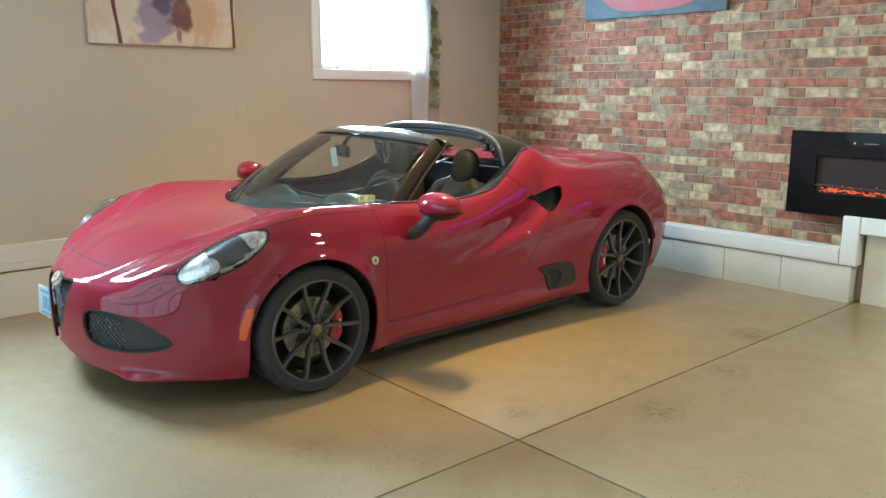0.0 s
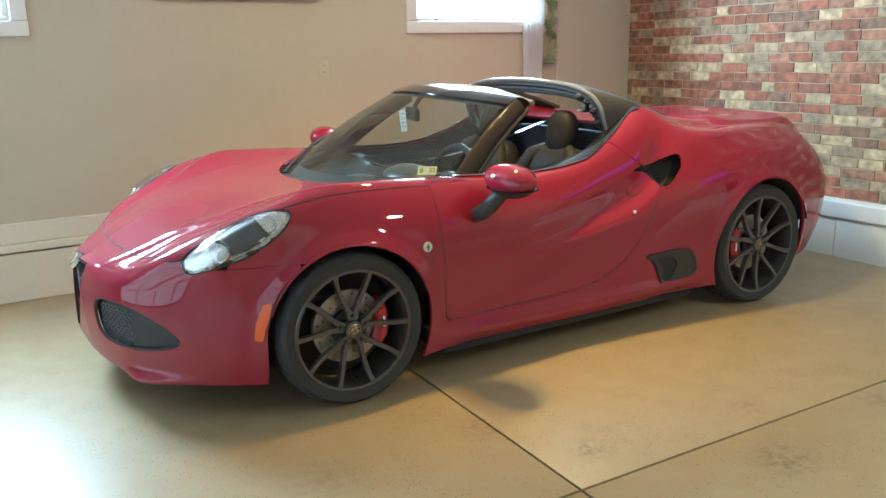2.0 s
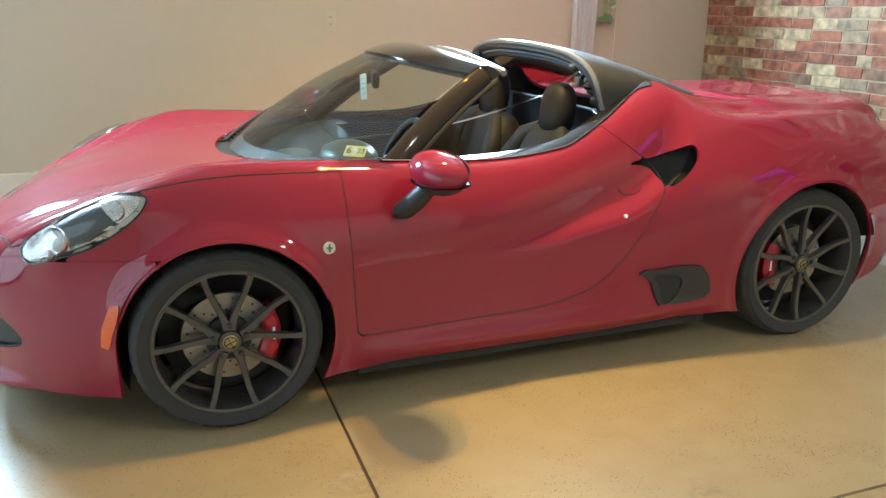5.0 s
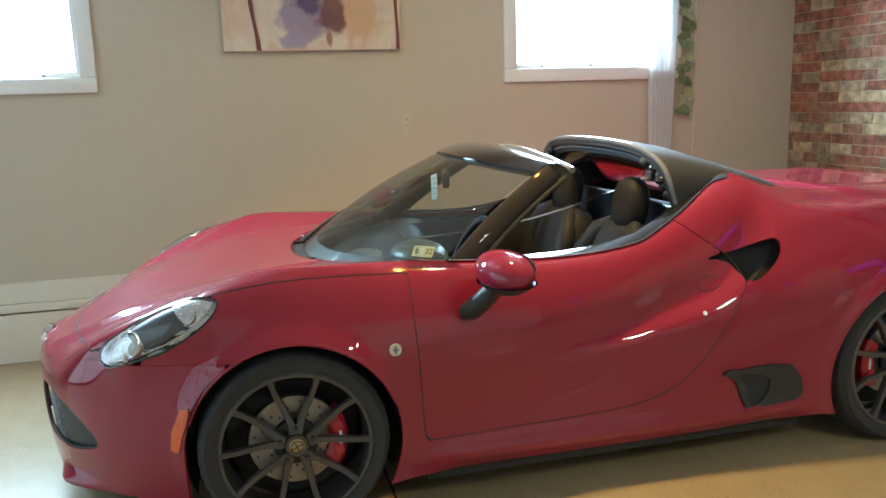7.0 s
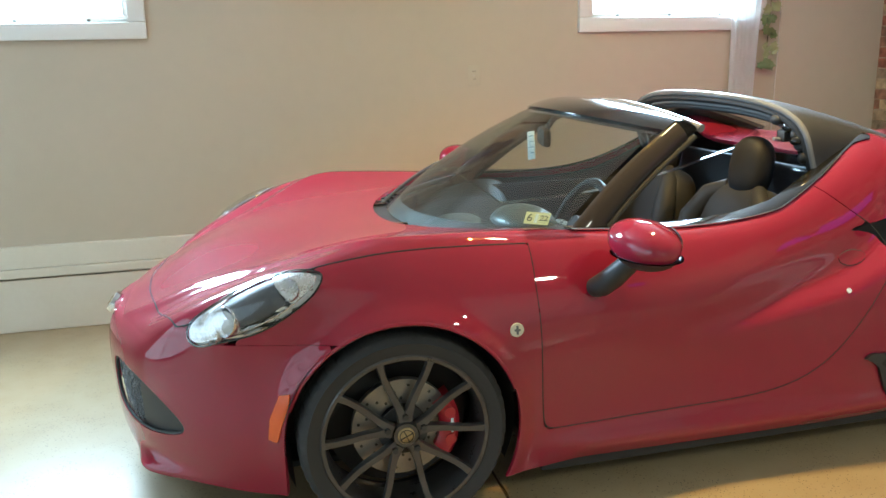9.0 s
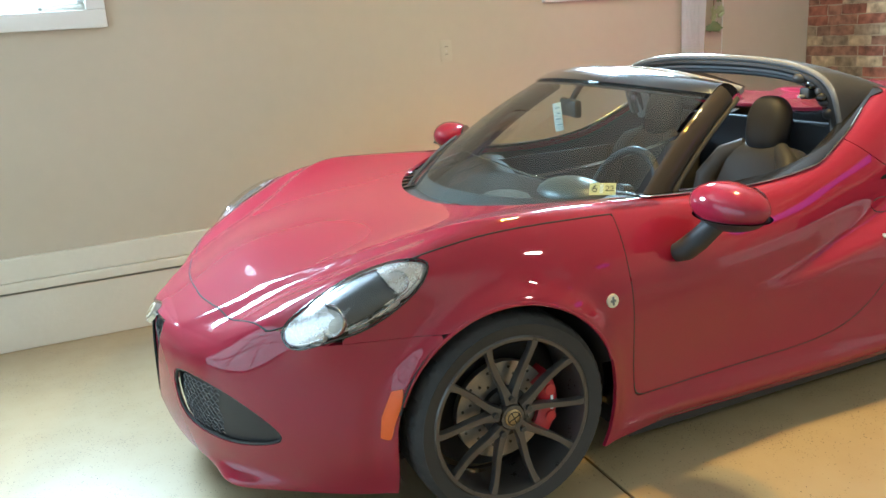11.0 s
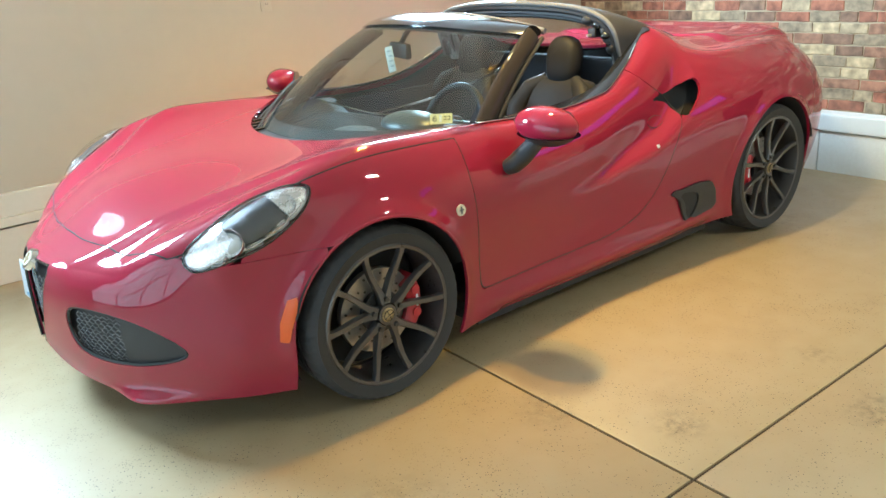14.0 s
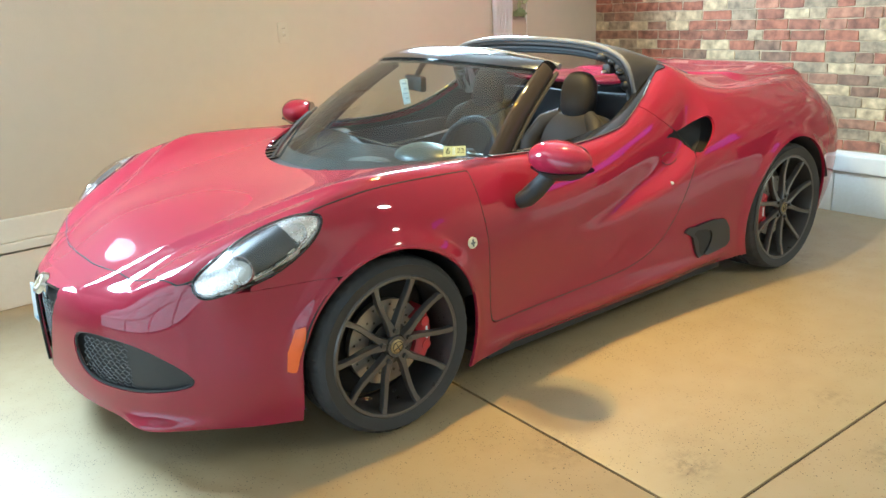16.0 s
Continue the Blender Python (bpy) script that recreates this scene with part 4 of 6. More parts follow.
lattice("grille_mesh", lambda z: (-(z - 0.205) * 0.44, (z - 0.205) * 0.44), (0.24, 0.50), 1, 0.0125, 0.026, "dark woven grille mesh")
for sgn in (-1, 1):
    lattice("intake_mesh", lambda z: (0.25 + 0.35 * abs(z - 0.33) ** 1.2, 0.465), (0.234, 0.425), sgn, 0.0125, 0.022, "dark woven intake mesh")
nose = Matrix.Translation((front_x(0, 0.556) + 0.002, 0, 0.556)) @ Vector((-1, 0, 0.75)).to_track_quat("Z", "Y").to_matrix().to_4x4()
bm = bmesh.new()
cyl(bm, nose, 0.040, 0.037, 0.016, 32)
emblem = part("emblem", bm, M_CHROME, car, "round chrome nose emblem")
bm = bmesh.new()
cyl(bm, nose @ Matrix.Translation((0, 0, 0.009)), 0.026, 0.026, 0.003, 28)
part("emblem_face", bm, M_BADGE, emblem)
bm = box(-0.004, -0.020, 0, 0.004, 0.020, 0.004)
box(-0.017, -0.004, 0, 0.017, 0.004, 0.004, bm=bm)
bm.transform(nose @ Matrix.Translation((0, 0, 0.0095)))
part("emblem_cross", bm, M_GOLD, emblem)
# side intake duct, lower side vent, marker, badge, handle
for flag in (LEFT, ~LEFT):
    region("intake_duct", np.minimum(f_scoop + 0.11, np.where(flag, 1.0, -1.0)), M_DARK, car, "black side intake duct", sink=0.075, rim=0)
    region("lamp_bucket", np.minimum(f_lamp + 0.004, np.where(flag, 1.0, -1.0)), M_LAMPIN, car, "dark grey headlamp housing", sink=0.045, rim=0)
VENT = [(x + 0.032, z - 0.014) for x, z in ((1.475, 0.398), (1.60, 0.400), (1.73, 0.404), (1.815, 0.392), (1.855, 0.345), (1.875, 0.272), (1.845, 0.250), (1.73, 0.243), (1.628, 0.237), (1.603, 0.29), (1.578, 0.355), (1.53, 0.382))]
VHOLE = smooth_loop([(1.615, 0.364), (1.705, 0.356), (1.755, 0.325), (1.735, 0.262), (1.680, 0.236), (1.660, 0.28), (1.642, 0.328)])
f_vent = np.where(SY > 0.6, inside_poly(SX, SZ, VENT), -0.2)
f_vhole = np.where(SY > 0.6, inside_poly(SX, SZ, VHOLE), -0.2)
MARK = [(-0.348, 0.470), (-0.318, 0.478), (-0.330, 0.43), (-0.350, 0.38), (-0.362, 0.330), (-0.386, 0.338), (-0.378, 0.40)]
f_mark = np.where(SY > 0.6, inside_poly(SX, SZ, MARK), -0.2)
HANDLE = smooth_loop([(1.490, 0.698), (1.52, 0.720), (1.565, 0.720), (1.598, 0.703), (1.565, 0.678), (1.52, 0.675)])
f_handle = np.where(SY > 0.6, inside_poly(SX, SZ, HANDLE), -0.2)
for flag in (LEFT, ~LEFT):
    side = np.where(flag, 1.0, -1.0)
    v = region("side_vent", np.minimum.reduce([f_vent, -f_vhole, side]), M_BLACK, car, "matt black side vent", sink=-0.012, rim=0.014)
    region("vent_throat", np.minimum(f_vhole + 0.006, side), M_DARK, v, sink=-0.004, rim=0)
    region("side_marker", np.minimum(f_mark, side), M_ORANGE, car, "orange side marker lens", sink=-0.005, rim=0.006)
    beading("handle_seam", np.minimum(f_handle, side), 0.0024, M_DARK, car, "dark seam round the flush handle")
    region("door_handle", np.minimum(f_handle - 0.001, side), M_PAINT, car, "red flush door handle", sink=-0.0025, rim=0.004)


def on_shell(x, z, sgn, out=0.0):
    """The pose of a small thing on the side of the shell, its z outwards."""
    d = np.hypot(SX - x, SZ - z) + np.where((SP[..., 1] < 0) == (sgn < 0), 0, 9) + np.where(SY > 0.5, 0, 9)
    k = np.unravel_index(np.argmin(d), d.shape)
    return Matrix.Translation(Vector(SP[k]) + Vector(SN[k]) * out) @ Vector(SN[k]).to_track_quat("Z", "Y").to_matrix().to_4x4()


for sgn in (-1, 1):
    m = on_shell(0.340, 0.601, sgn)
    bm = bmesh.new()
    cyl(bm, m, 0.022, 0.020, 0.008, 28)
    b = part("wing_badge", bm, M_BADGE, car, "small round cream wing badge")
    bm = box(-0.003, -0.013, 0, 0.003, 0.013, 0.003)
    box(-0.009, -0.003, 0, 0.009, 0.003, 0.003, bm=bm)
    bm.transform(m @ Matrix.Translation((0, 0, 0.0035)))
    part("badge_cross", bm, M_SEAL, b)
    bm = bmesh.new()
    cyl(bm, on_shell(1.492, 0.612, sgn), 0.009, 0.008, 0.006, 20)
    part("key_lock", bm, M_SILVER, car, "silver key lock")

# number plate held beside the nose
plate = part("number_plate", box(-0.004, -0.15, -0.075, 0.004, 0.15, 0.075, 0.003), M_PLATE, car, "pale grey and blue number plate")
pm = pose(-0.838, 0.325, 0.352, 0, 4, 3)
plate.matrix_local = pm
for k, (y0, y1, z0, z1, mm) in enumerate(((-0.11, 0.11, 0.045, 0.062, M_BLUEINK), (-0.10, -0.05, -0.035, 0.03, M_BLUEINK), (-0.035, 0.015, -0.035, 0.03, M_BLUEINK), (0.03, 0.08, -0.035, 0.03, M_BLUEINK), (-0.10, 0.10, -0.062, -0.05, M_BLUEINK))):
    part("bar", box(-0.0062, y0, z0, -0.0042, y1, z1), mm, plate)
part("plate_bracket", box(-0.855, 0.20, 0.33, -0.72, 0.24, 0.37, 0.004), M_BLACK, car)

# rolled edge round each front wheel arch
for side in (-1, 1):
    own = np.where((SP[..., 1] < 0) == (side < 0), 1.0, -1.0)
    bm = bmesh.new()
    for pts, closed in outline(np.where((own > 0) & (SX < 1.0), f_arch, 0.2), 0.004):
        run = [tuple(p) for p in pts if p[2] > 0.42 and abs(p[0]) < 0.4]
        if len(run) > 8:
            tube(run, 0.0065, 8, bm)
    part("arch_lip", bm, M_PAINT, car, "rolled red edge of the wheel arch")
# underside, arch liners, cabin tub
bm = box(-0.60, -0.62, 0.135, 2.95, 0.62, 0.16, 0.01)
part("underbody", bm, M_DARK, car, "black underbody")
# low black sheet added to darken the shaded strip below the sills
part("floor_shade_pan", box(0.44, -0.80, 0.098, 1.95, 0.80, 0.134, 0.008), M_DARK, car, "black flat floor pan, set low to deepen the shade under the sills")
for cx, cz, r in ARCHES:
    for sgn in (-1, 1):
        ang = np.linspace(radians(-25), radians(205), 40)
        P = np.array([[(cx + (r + 0.006) * math.cos(a), sgn * y, cz + (r + 0.006) * math.sin(a)) for y in (0.50, 0.70, (0.858 if cx < 1 else 0.905) if math.sin(a) > 0.25 else 0.79)] for a in ang])
        bm = grid_bm(P)
        ring = [bm.verts.new((cx + (r + 0.012) * math.cos(a), sgn * 0.50, cz + (r + 0.012) * math.sin(a))) for a in ang]
        bm.faces.new(ring)
        part("arch_liner", bm, M_DARK, car, "black wheel arch liner")
region("inner_skin", np.minimum.reduce([f_arch - 0.03, -f_cockpit - 0.03, -f_lamp - 0.05, -f_shield - 0.005, -f_intake - 0.015, -f_scoop - 0.05, np.where(SX > -0.8, 1.0, -1.0)]), M_DARK, car, "dark inner structure", sink=0.028, rim=0)
bm = box(0.18, -0.64, 0.17, 1.66, 0.64, 0.20, 0.01)
part("cabin_floor", bm, M_LEATHER, car, "black cabin floor")
# hidden boxes added to stop light passing between door lining and shell
for sgn in (-1, 1):
    part("sill_light_block", box(0.40, sgn * 0.60, 0.165, 1.66, sgn * 0.835, 0.20, 0.004), M_DARK, car, "black inner sill that blocks light from the cabin")
part("bulkhead", box(1.585, -0.62, 0.2, 1.62, 0.62, 0.955, 0.012), M_CLOTH, car, "black padded bulkhead behind the seats")
for sgn in (-1, 1):
    P = np.array([[(x, sgn * (0.60 + 0.06 * math.sin(k * 0.9)), z) for x in np.linspace(0.35, 1.6, 14)] for k, z in enumerate(np.linspace(0.2, 0.80, 7))])
    bm = grid_bm(P)
    thick(bm, 0.02)
    part("door_card", bm, M_LEATHER, car, "black leather door lining")

# ---------------------------------------------------------------- glass, pillars, roof
def foot_x(a):
    return 0.135 + 0.425 * abs(a) ** 2.3


def screen_pt(a, b, out=0.0):
    """A point of the windscreen: a across from -1 to 1, b from foot to header."""
    p0 = np.array((foot_x(a), 0.69 * a, 0.797 + 0.018 * a * a))
    p1 = np.array((0.80 + 0.185 * abs(a) ** 2.2, 0.56 * a, 1.188 - 0.052 * a * a))
    p = p0 * (1 - b) + p1 * b
    bow = 0.035 * math.sin(math.pi * b) * (1 - 0.5 * a * a)
    return p + np.array((-0.55 * bow, 0, 0.83 * bow)) + np.array((-0.6, 0, 0.8)) * out


A, B = np.linspace(-0.97, 0.97, 41), np.linspace(0.0, 1.0, 22)
bm = grid_bm(np.array([[screen_pt(a, b) for b in B] for a in A]))
thick(bm, 0.005)
screen = part("windscreen", bm, [M_GLASS, M_TINT], car, "lightly tinted curved windscreen")
for f in screen.data.polygons:
    if f.normal.z < 0.15:
        f.material_index = 1
screen.visible_shadow = False
# black printed border of the glass
bm = bmesh.new()
grid_bm(np.array([[screen_pt(a, b, -0.009) for b in (0.0, 0.03, 0.06, 0.085)] for a in A]), bm)
grid_bm(np.array([[screen_pt(a, b, -0.009) for b in (0.915, 0.95, 1.0)] for a in A]), bm)
thick(bm, 0.002)
part("glass_border", bm, M_BLACK, screen, "black printed border")
# scuttle panel and wipers at the foot of the glass
bm = grid_bm(np.array([[(foot_x(a) - 0.075 + 0.105 * k, 0.69 * a, 0.786 + 0.020 * a * a - 0.006 * k) for k in (0, 0.5, 1)] for a in np.linspace(-0.95, 0.95, 31)]))
thick(bm, 0.012)
part("scuttle", bm, M_BLACK, car, "black slatted scuttle below the glass")
for path in (((0.30, -0.06), (0.44, 0.09), (0.60, 0.20), (0.74, 0.28)), ((0.58, -0.06), (0.74, 0.06), (0.82, 0.18), (0.86, 0.30))):
    t_ = np.linspace(0, 3, 14)
    pts = [Vector(screen_pt(float(a), float(b), 0.022)) for a, b in zip(spline(np.arange(4), [p[0] for p in path], t_), spline(np.arange(4), [p[1] for p in path], t_))]
    w = part("wiper", tube(pts, 0.007, 8, flat=0.7), M_BLACK, car, "black wiper arm")
    part("blade", tube([p - Vector((0.006, 0, 0.010)) for p in pts], 0.005, 6), M_RUBBER, w)
    bm = bmesh.new()
    cyl(bm, Matrix.Translation(pts[0] + Vector((-0.02, 0, -0.005))), 0.016, 0.013, 0.03, 16)
    part("pivot", bm, M_BLACK, w)
for k in range(7):
    a = 0.30 + 0.09 * k
    for sgn in (-1, 1):
        part("scuttle_slat", box(foot_x(a) - 0.066, sgn * 0.69 * a - 0.010, 0.798 + 0.020 * a * a, foot_x(a) - 0.006, sgn * 0.69 * a + 0.010, 0.806 + 0.020 * a * a, 0.003), M_BLACKG, car)
# pillars and header
for sgn in (-1, 1):
    pts = [Vector(screen_pt(sgn * 1.0, b, 0.0)) + Vector((0.028, sgn * 0.004, -0.014)) for b in np.linspace(-0.03, 1.0, 20)]
    rr = [0.044 - 0.006 * k / 19 for k in range(20)]
    part("pillar", tube(pts, rr, 16, flat=0.46, up=(0.25, sgn * 0.9, 0.45)), M_PILLAR, car, "satin black windscreen pillar")
    seal = [p + Vector((0.050, sgn * 0.006, -0.020)) for p in pts]
    part("pillar_seal", tube(seal, 0.010, 8), M_DARK, car, "grey rubber door seal")
def header_section(a):
    f = screen_pt(a, 0.925, 0.005)
    r = np.array((1.030 + 0.055 * a * a, 0.545 * a, 1.190 - 0.062 * a * a))
    top = [f * (1 - t) + r * t + np.array((0, 0, 0.034 * math.sin(math.pi * min(1, 0.08 + t * 0.92)) ** 0.9)) for t in np.linspace(0, 1, 12)]
    low = [f * (1 - t) + r * t - np.array((0, 0, 0.006 + 0.022 * math.sin(math.pi * t) ** 0.5)) for t in np.linspace(1, 0.05, 6)]
    return top + low


bm = grid_bm(np.array([header_section(a) for a in np.linspace(-1.0, 1.0, 41)]), wrap_j=True)
bm.verts.ensure_lookup_table()
bm.faces.new([bm.verts[k] for k in range(18)]), bm.faces.new([bm.verts[40 * 18 + k] for k in reversed(range(18))])
part("header", bm, M_BLACKG, car, "gloss black windscreen header", smooth=50)
part("header_seal", tube([(1.04 + 0.06 * a * a, 0.55 * a, 1.190 - 0.065 * a * a) for a in np.linspace(-1, 1, 31)], 0.014, 10), M_SEAL, car, "grey rubber header seal")


def hoop(phi, grow=0.0):
    """The front edge of the rear roof hoop; phi from -1 to 1, side to side."""
    w = phi * math.pi / 2
    sn, cs = math.sin(w), max(math.cos(w), 0.0)
    r = (abs(sn) ** 6 + cs ** 6) ** (-1 / 6)
    y = (0.61 + grow) * r * sn
    top = 1.208 + grow - 0.12 * y * y
    return np.array((1.398 + 0.125 * abs(phi) ** 1.2, y, 0.925 + (top - 0.925) * r * cs))


PH = np.sign(np.linspace(-1, 1, 61)) * (1 - (1 - np.abs(np.linspace(-1, 1, 61))) ** 1.35)
rows = []
for ph in PH:
    f = hoop(ph)
    rear = np.array((2.10 - 0.32 * abs(ph) ** 2.0, f[1] * 0.90, 1.000 + 0.02 * (1 - abs(ph)) - 0.02 * abs(ph) ** 2))
    row = []
    for t in np.linspace(0, 1, 26):
        p = f * (1 - t) + rear * t
        p[2] = f[2] + (rear[2] - f[2]) * (t ** 1.35)
        row.append(p)
    rows.append(row)
R = np.array(rows)
bm = bmesh.new()
grid_bm(R[:, :9], bm)                          # roof band
grid_bm(R[:21, 8:], bm), grid_bm(R[-21:, 8:], bm)   # two sails that slope down to the tail
bmesh.ops.remove_doubles(bm, verts=bm.verts, dist=1e-5)
thick(bm, 0.016)
part("rear_roof", bm, M_CLOTH, car, "matt black rear roof with two sloping sails")
for k, (g, dx, r, mt) in enumerate(((0.006, -0.002, 0.011, M_SEAL), (-0.014, 0.004, 0.016, M_BLACK), (-0.034, 0.014, 0.009, M_SEAL), (-0.050, 0.028, 0.012, M_BLACK))):
    part("hoop_trim", tube([Vector(hoop(ph, g)) + Vector((dx, 0, 0)) for ph in PH[2:-2]], r, 10, up=(1, 0, 0)), mt, car, "black rubber seal round the roof hoop")
bm = grid_bm(np.array([[(1.50 + 0.10 * (1 - t) - 0.035 * abs(ph), hoop(ph)[1] * 0.93, 0.945 + t * (hoop(ph)[2] - 0.985)) for t in np.linspace(0, 1, 8)] for ph in np.linspace(-0.49, 0.49, 25)]))
thick(bm, 0.004)
rw = part("rear_window", bm, M_CLEAR, car, "clear rear window behind the seats")
rw.visible_shadow = False
for sgn in (-1, 1):
    # inner lining of the hoop leg and the drip rail along the waist
    part("hoop_leg", tube([Vector(hoop(sgn * p, -0.03)) + Vector((0.05, 0, 0)) for p in np.linspace(0.60, 1.0, 12)], [0.032 + 0.014 * k / 11 for k in range(12)], 10, up=(1, 0, 0)), M_LEG, car, "grey lining of the roof hoop")
    mine = np.where((SP[..., 1] < 0) == (sgn < 0), 1.0, -1.0)
    side_edge = np.where(SZ > 0.72, half - SY, -0.2)
    w = region("waist_moulding", np.minimum.reduce([side_edge + 0.020, 0.030 - side_edge, SX - 0.555, 1.735 - SX, mine]), M_BLACKG, car, "gloss black waist moulding", sink=-0.006, rim=0.012)
    # chrome strip modelled where the gloss moulding catches a bright highlight
    bm = bmesh.new()
    for pts, closed in outline(np.where(mine > 0, side_edge + 0.019, -0.2), -0.007):
        run = [tuple(p) for p in pts if 0.56 < p[0] < 1.60]
        if len(run) > 8:
            tube(run, 0.0034, 6, bm)
    part("highlight_line", bm, M_CHROME, w, "thin chrome strip in place of the moulding's highlight")

for sgn in (-1, 1):
    q = Vector(hoop(sgn * 0.52, -0.060)) + Vector((0.01, 0, 0))
    lt = part("roof_latch", box(q.x - 0.025, q.y - 0.022, q.z - 0.03, q.x + 0.03, q.y + 0.022, q.z + 0.012, 0.008), M_BLACK, car, "black roof latch at the hoop corner")
    for k in range(7):
        c_ = Vector(hoop(sgn * (0.46 + 0.05 * k), -0.030)) + Vector((-0.004 + 0.006 * (k % 3), 0, 0))
        b_ = bmesh.new()
        bmesh.ops.create_icosphere(b_, subdivisions=2, radius=0.026, matrix=Matrix.Translation(c_) @ Euler((0.7 * k, 0.4 * k, 0.3)).to_matrix().to_4x4() @ Matrix.Diagonal((0.7, 1.1, 0.8 + 0.1 * (k % 2), 1)))
        part("seal_fold", b_, M_BLACKG if k % 2 else M_BLACK, lt, "crumpled black rubber seal", smooth=60)
    part("latch_pin", tube([(q.x - 0.02, q.y, q.z - 0.02), (q.x - 0.05, q.y, q.z - 0.018)], 0.006, 8), M_SILVER, lt)

# ---------------------------------------------------------------- mirrors
def mirror(sgn, dx=0.0, dz=0.0, toe=8):
    bm = bmesh.new()
    bmesh.ops.create_uvsphere(bm, u_segments=36, v_segments=20, radius=1)
    for v in bm.verts:
        x, y, z = v.co
        k = 1 - 0.14 * x                      # fuller in front, cut off behind
        v.co = (0.092 * (x if x < 0.62 else 0.62 + (x - 0.62) * 0.25), 0.125 * y * k, 0.066 * z * k - 0.008 * y)
    bm.transform(Matrix.Translation((0.690 + dx, sgn * 0.950, 0.852 + dz)) @ Matrix.Rotation(radians(toe * -sgn), 4, "Z") @ Matrix.Diagonal((1, sgn, 1, 1)))
    part("mirror", bm, M_PAINT, car, "red egg-shaped door mirror", smooth=60)
    cup = bmesh.new()
    bmesh.ops.create_uvsphere(cup, u_segments=32, v_segments=16, radius=1)
    for v in list(cup.verts):
        if v.co.z > -0.42:
            v.co.z = -0.42
    cup.transform(Matrix.Translation((0.692 + dx, sgn * 0.950, 0.848 + dz)) @ Matrix.Diagonal((0.094, 0.130, 0.074, 1)))
    part("mirror_base", cup, M_BLACK, car, "black lower mirror shell", smooth=50)
    arm = [(0.690 + dx, sgn * 0.935, 0.825 + dz), (0.662 + dx / 2, sgn * 0.915, 0.790 + dz / 2), (0.628, sgn * 0.888, 0.745), (0.600, sgn * 0.862, 0.712), (0.588, sgn * 0.838, 0.70)]
    part("mirror_arm", tube(arm, [0.040, 0.038, 0.043, 0.043, 0.036], 14, flat=0.8), M_BLACK, car, "black mirror arm")
    g = bmesh.new()
    cyl(g, Matrix.Translation((0.690 + dx, sgn * 0.950, 0.852 + dz)) @ Matrix.Rotation(radians(toe * -sgn), 4, "Z") @ Matrix.Translation((0.066, 0, 0)) @ Matrix.Rotation(radians(90), 4, "Y") @ Matrix.Diagonal((0.55, 0.92, 1, 1)), 0.082, 0.082, 0.006, 32)
    part("mirror_glass", g, M_MIRROR, car, "mirror glass")


mirror(-1), mirror(1, -0.020, 0.030, 40)

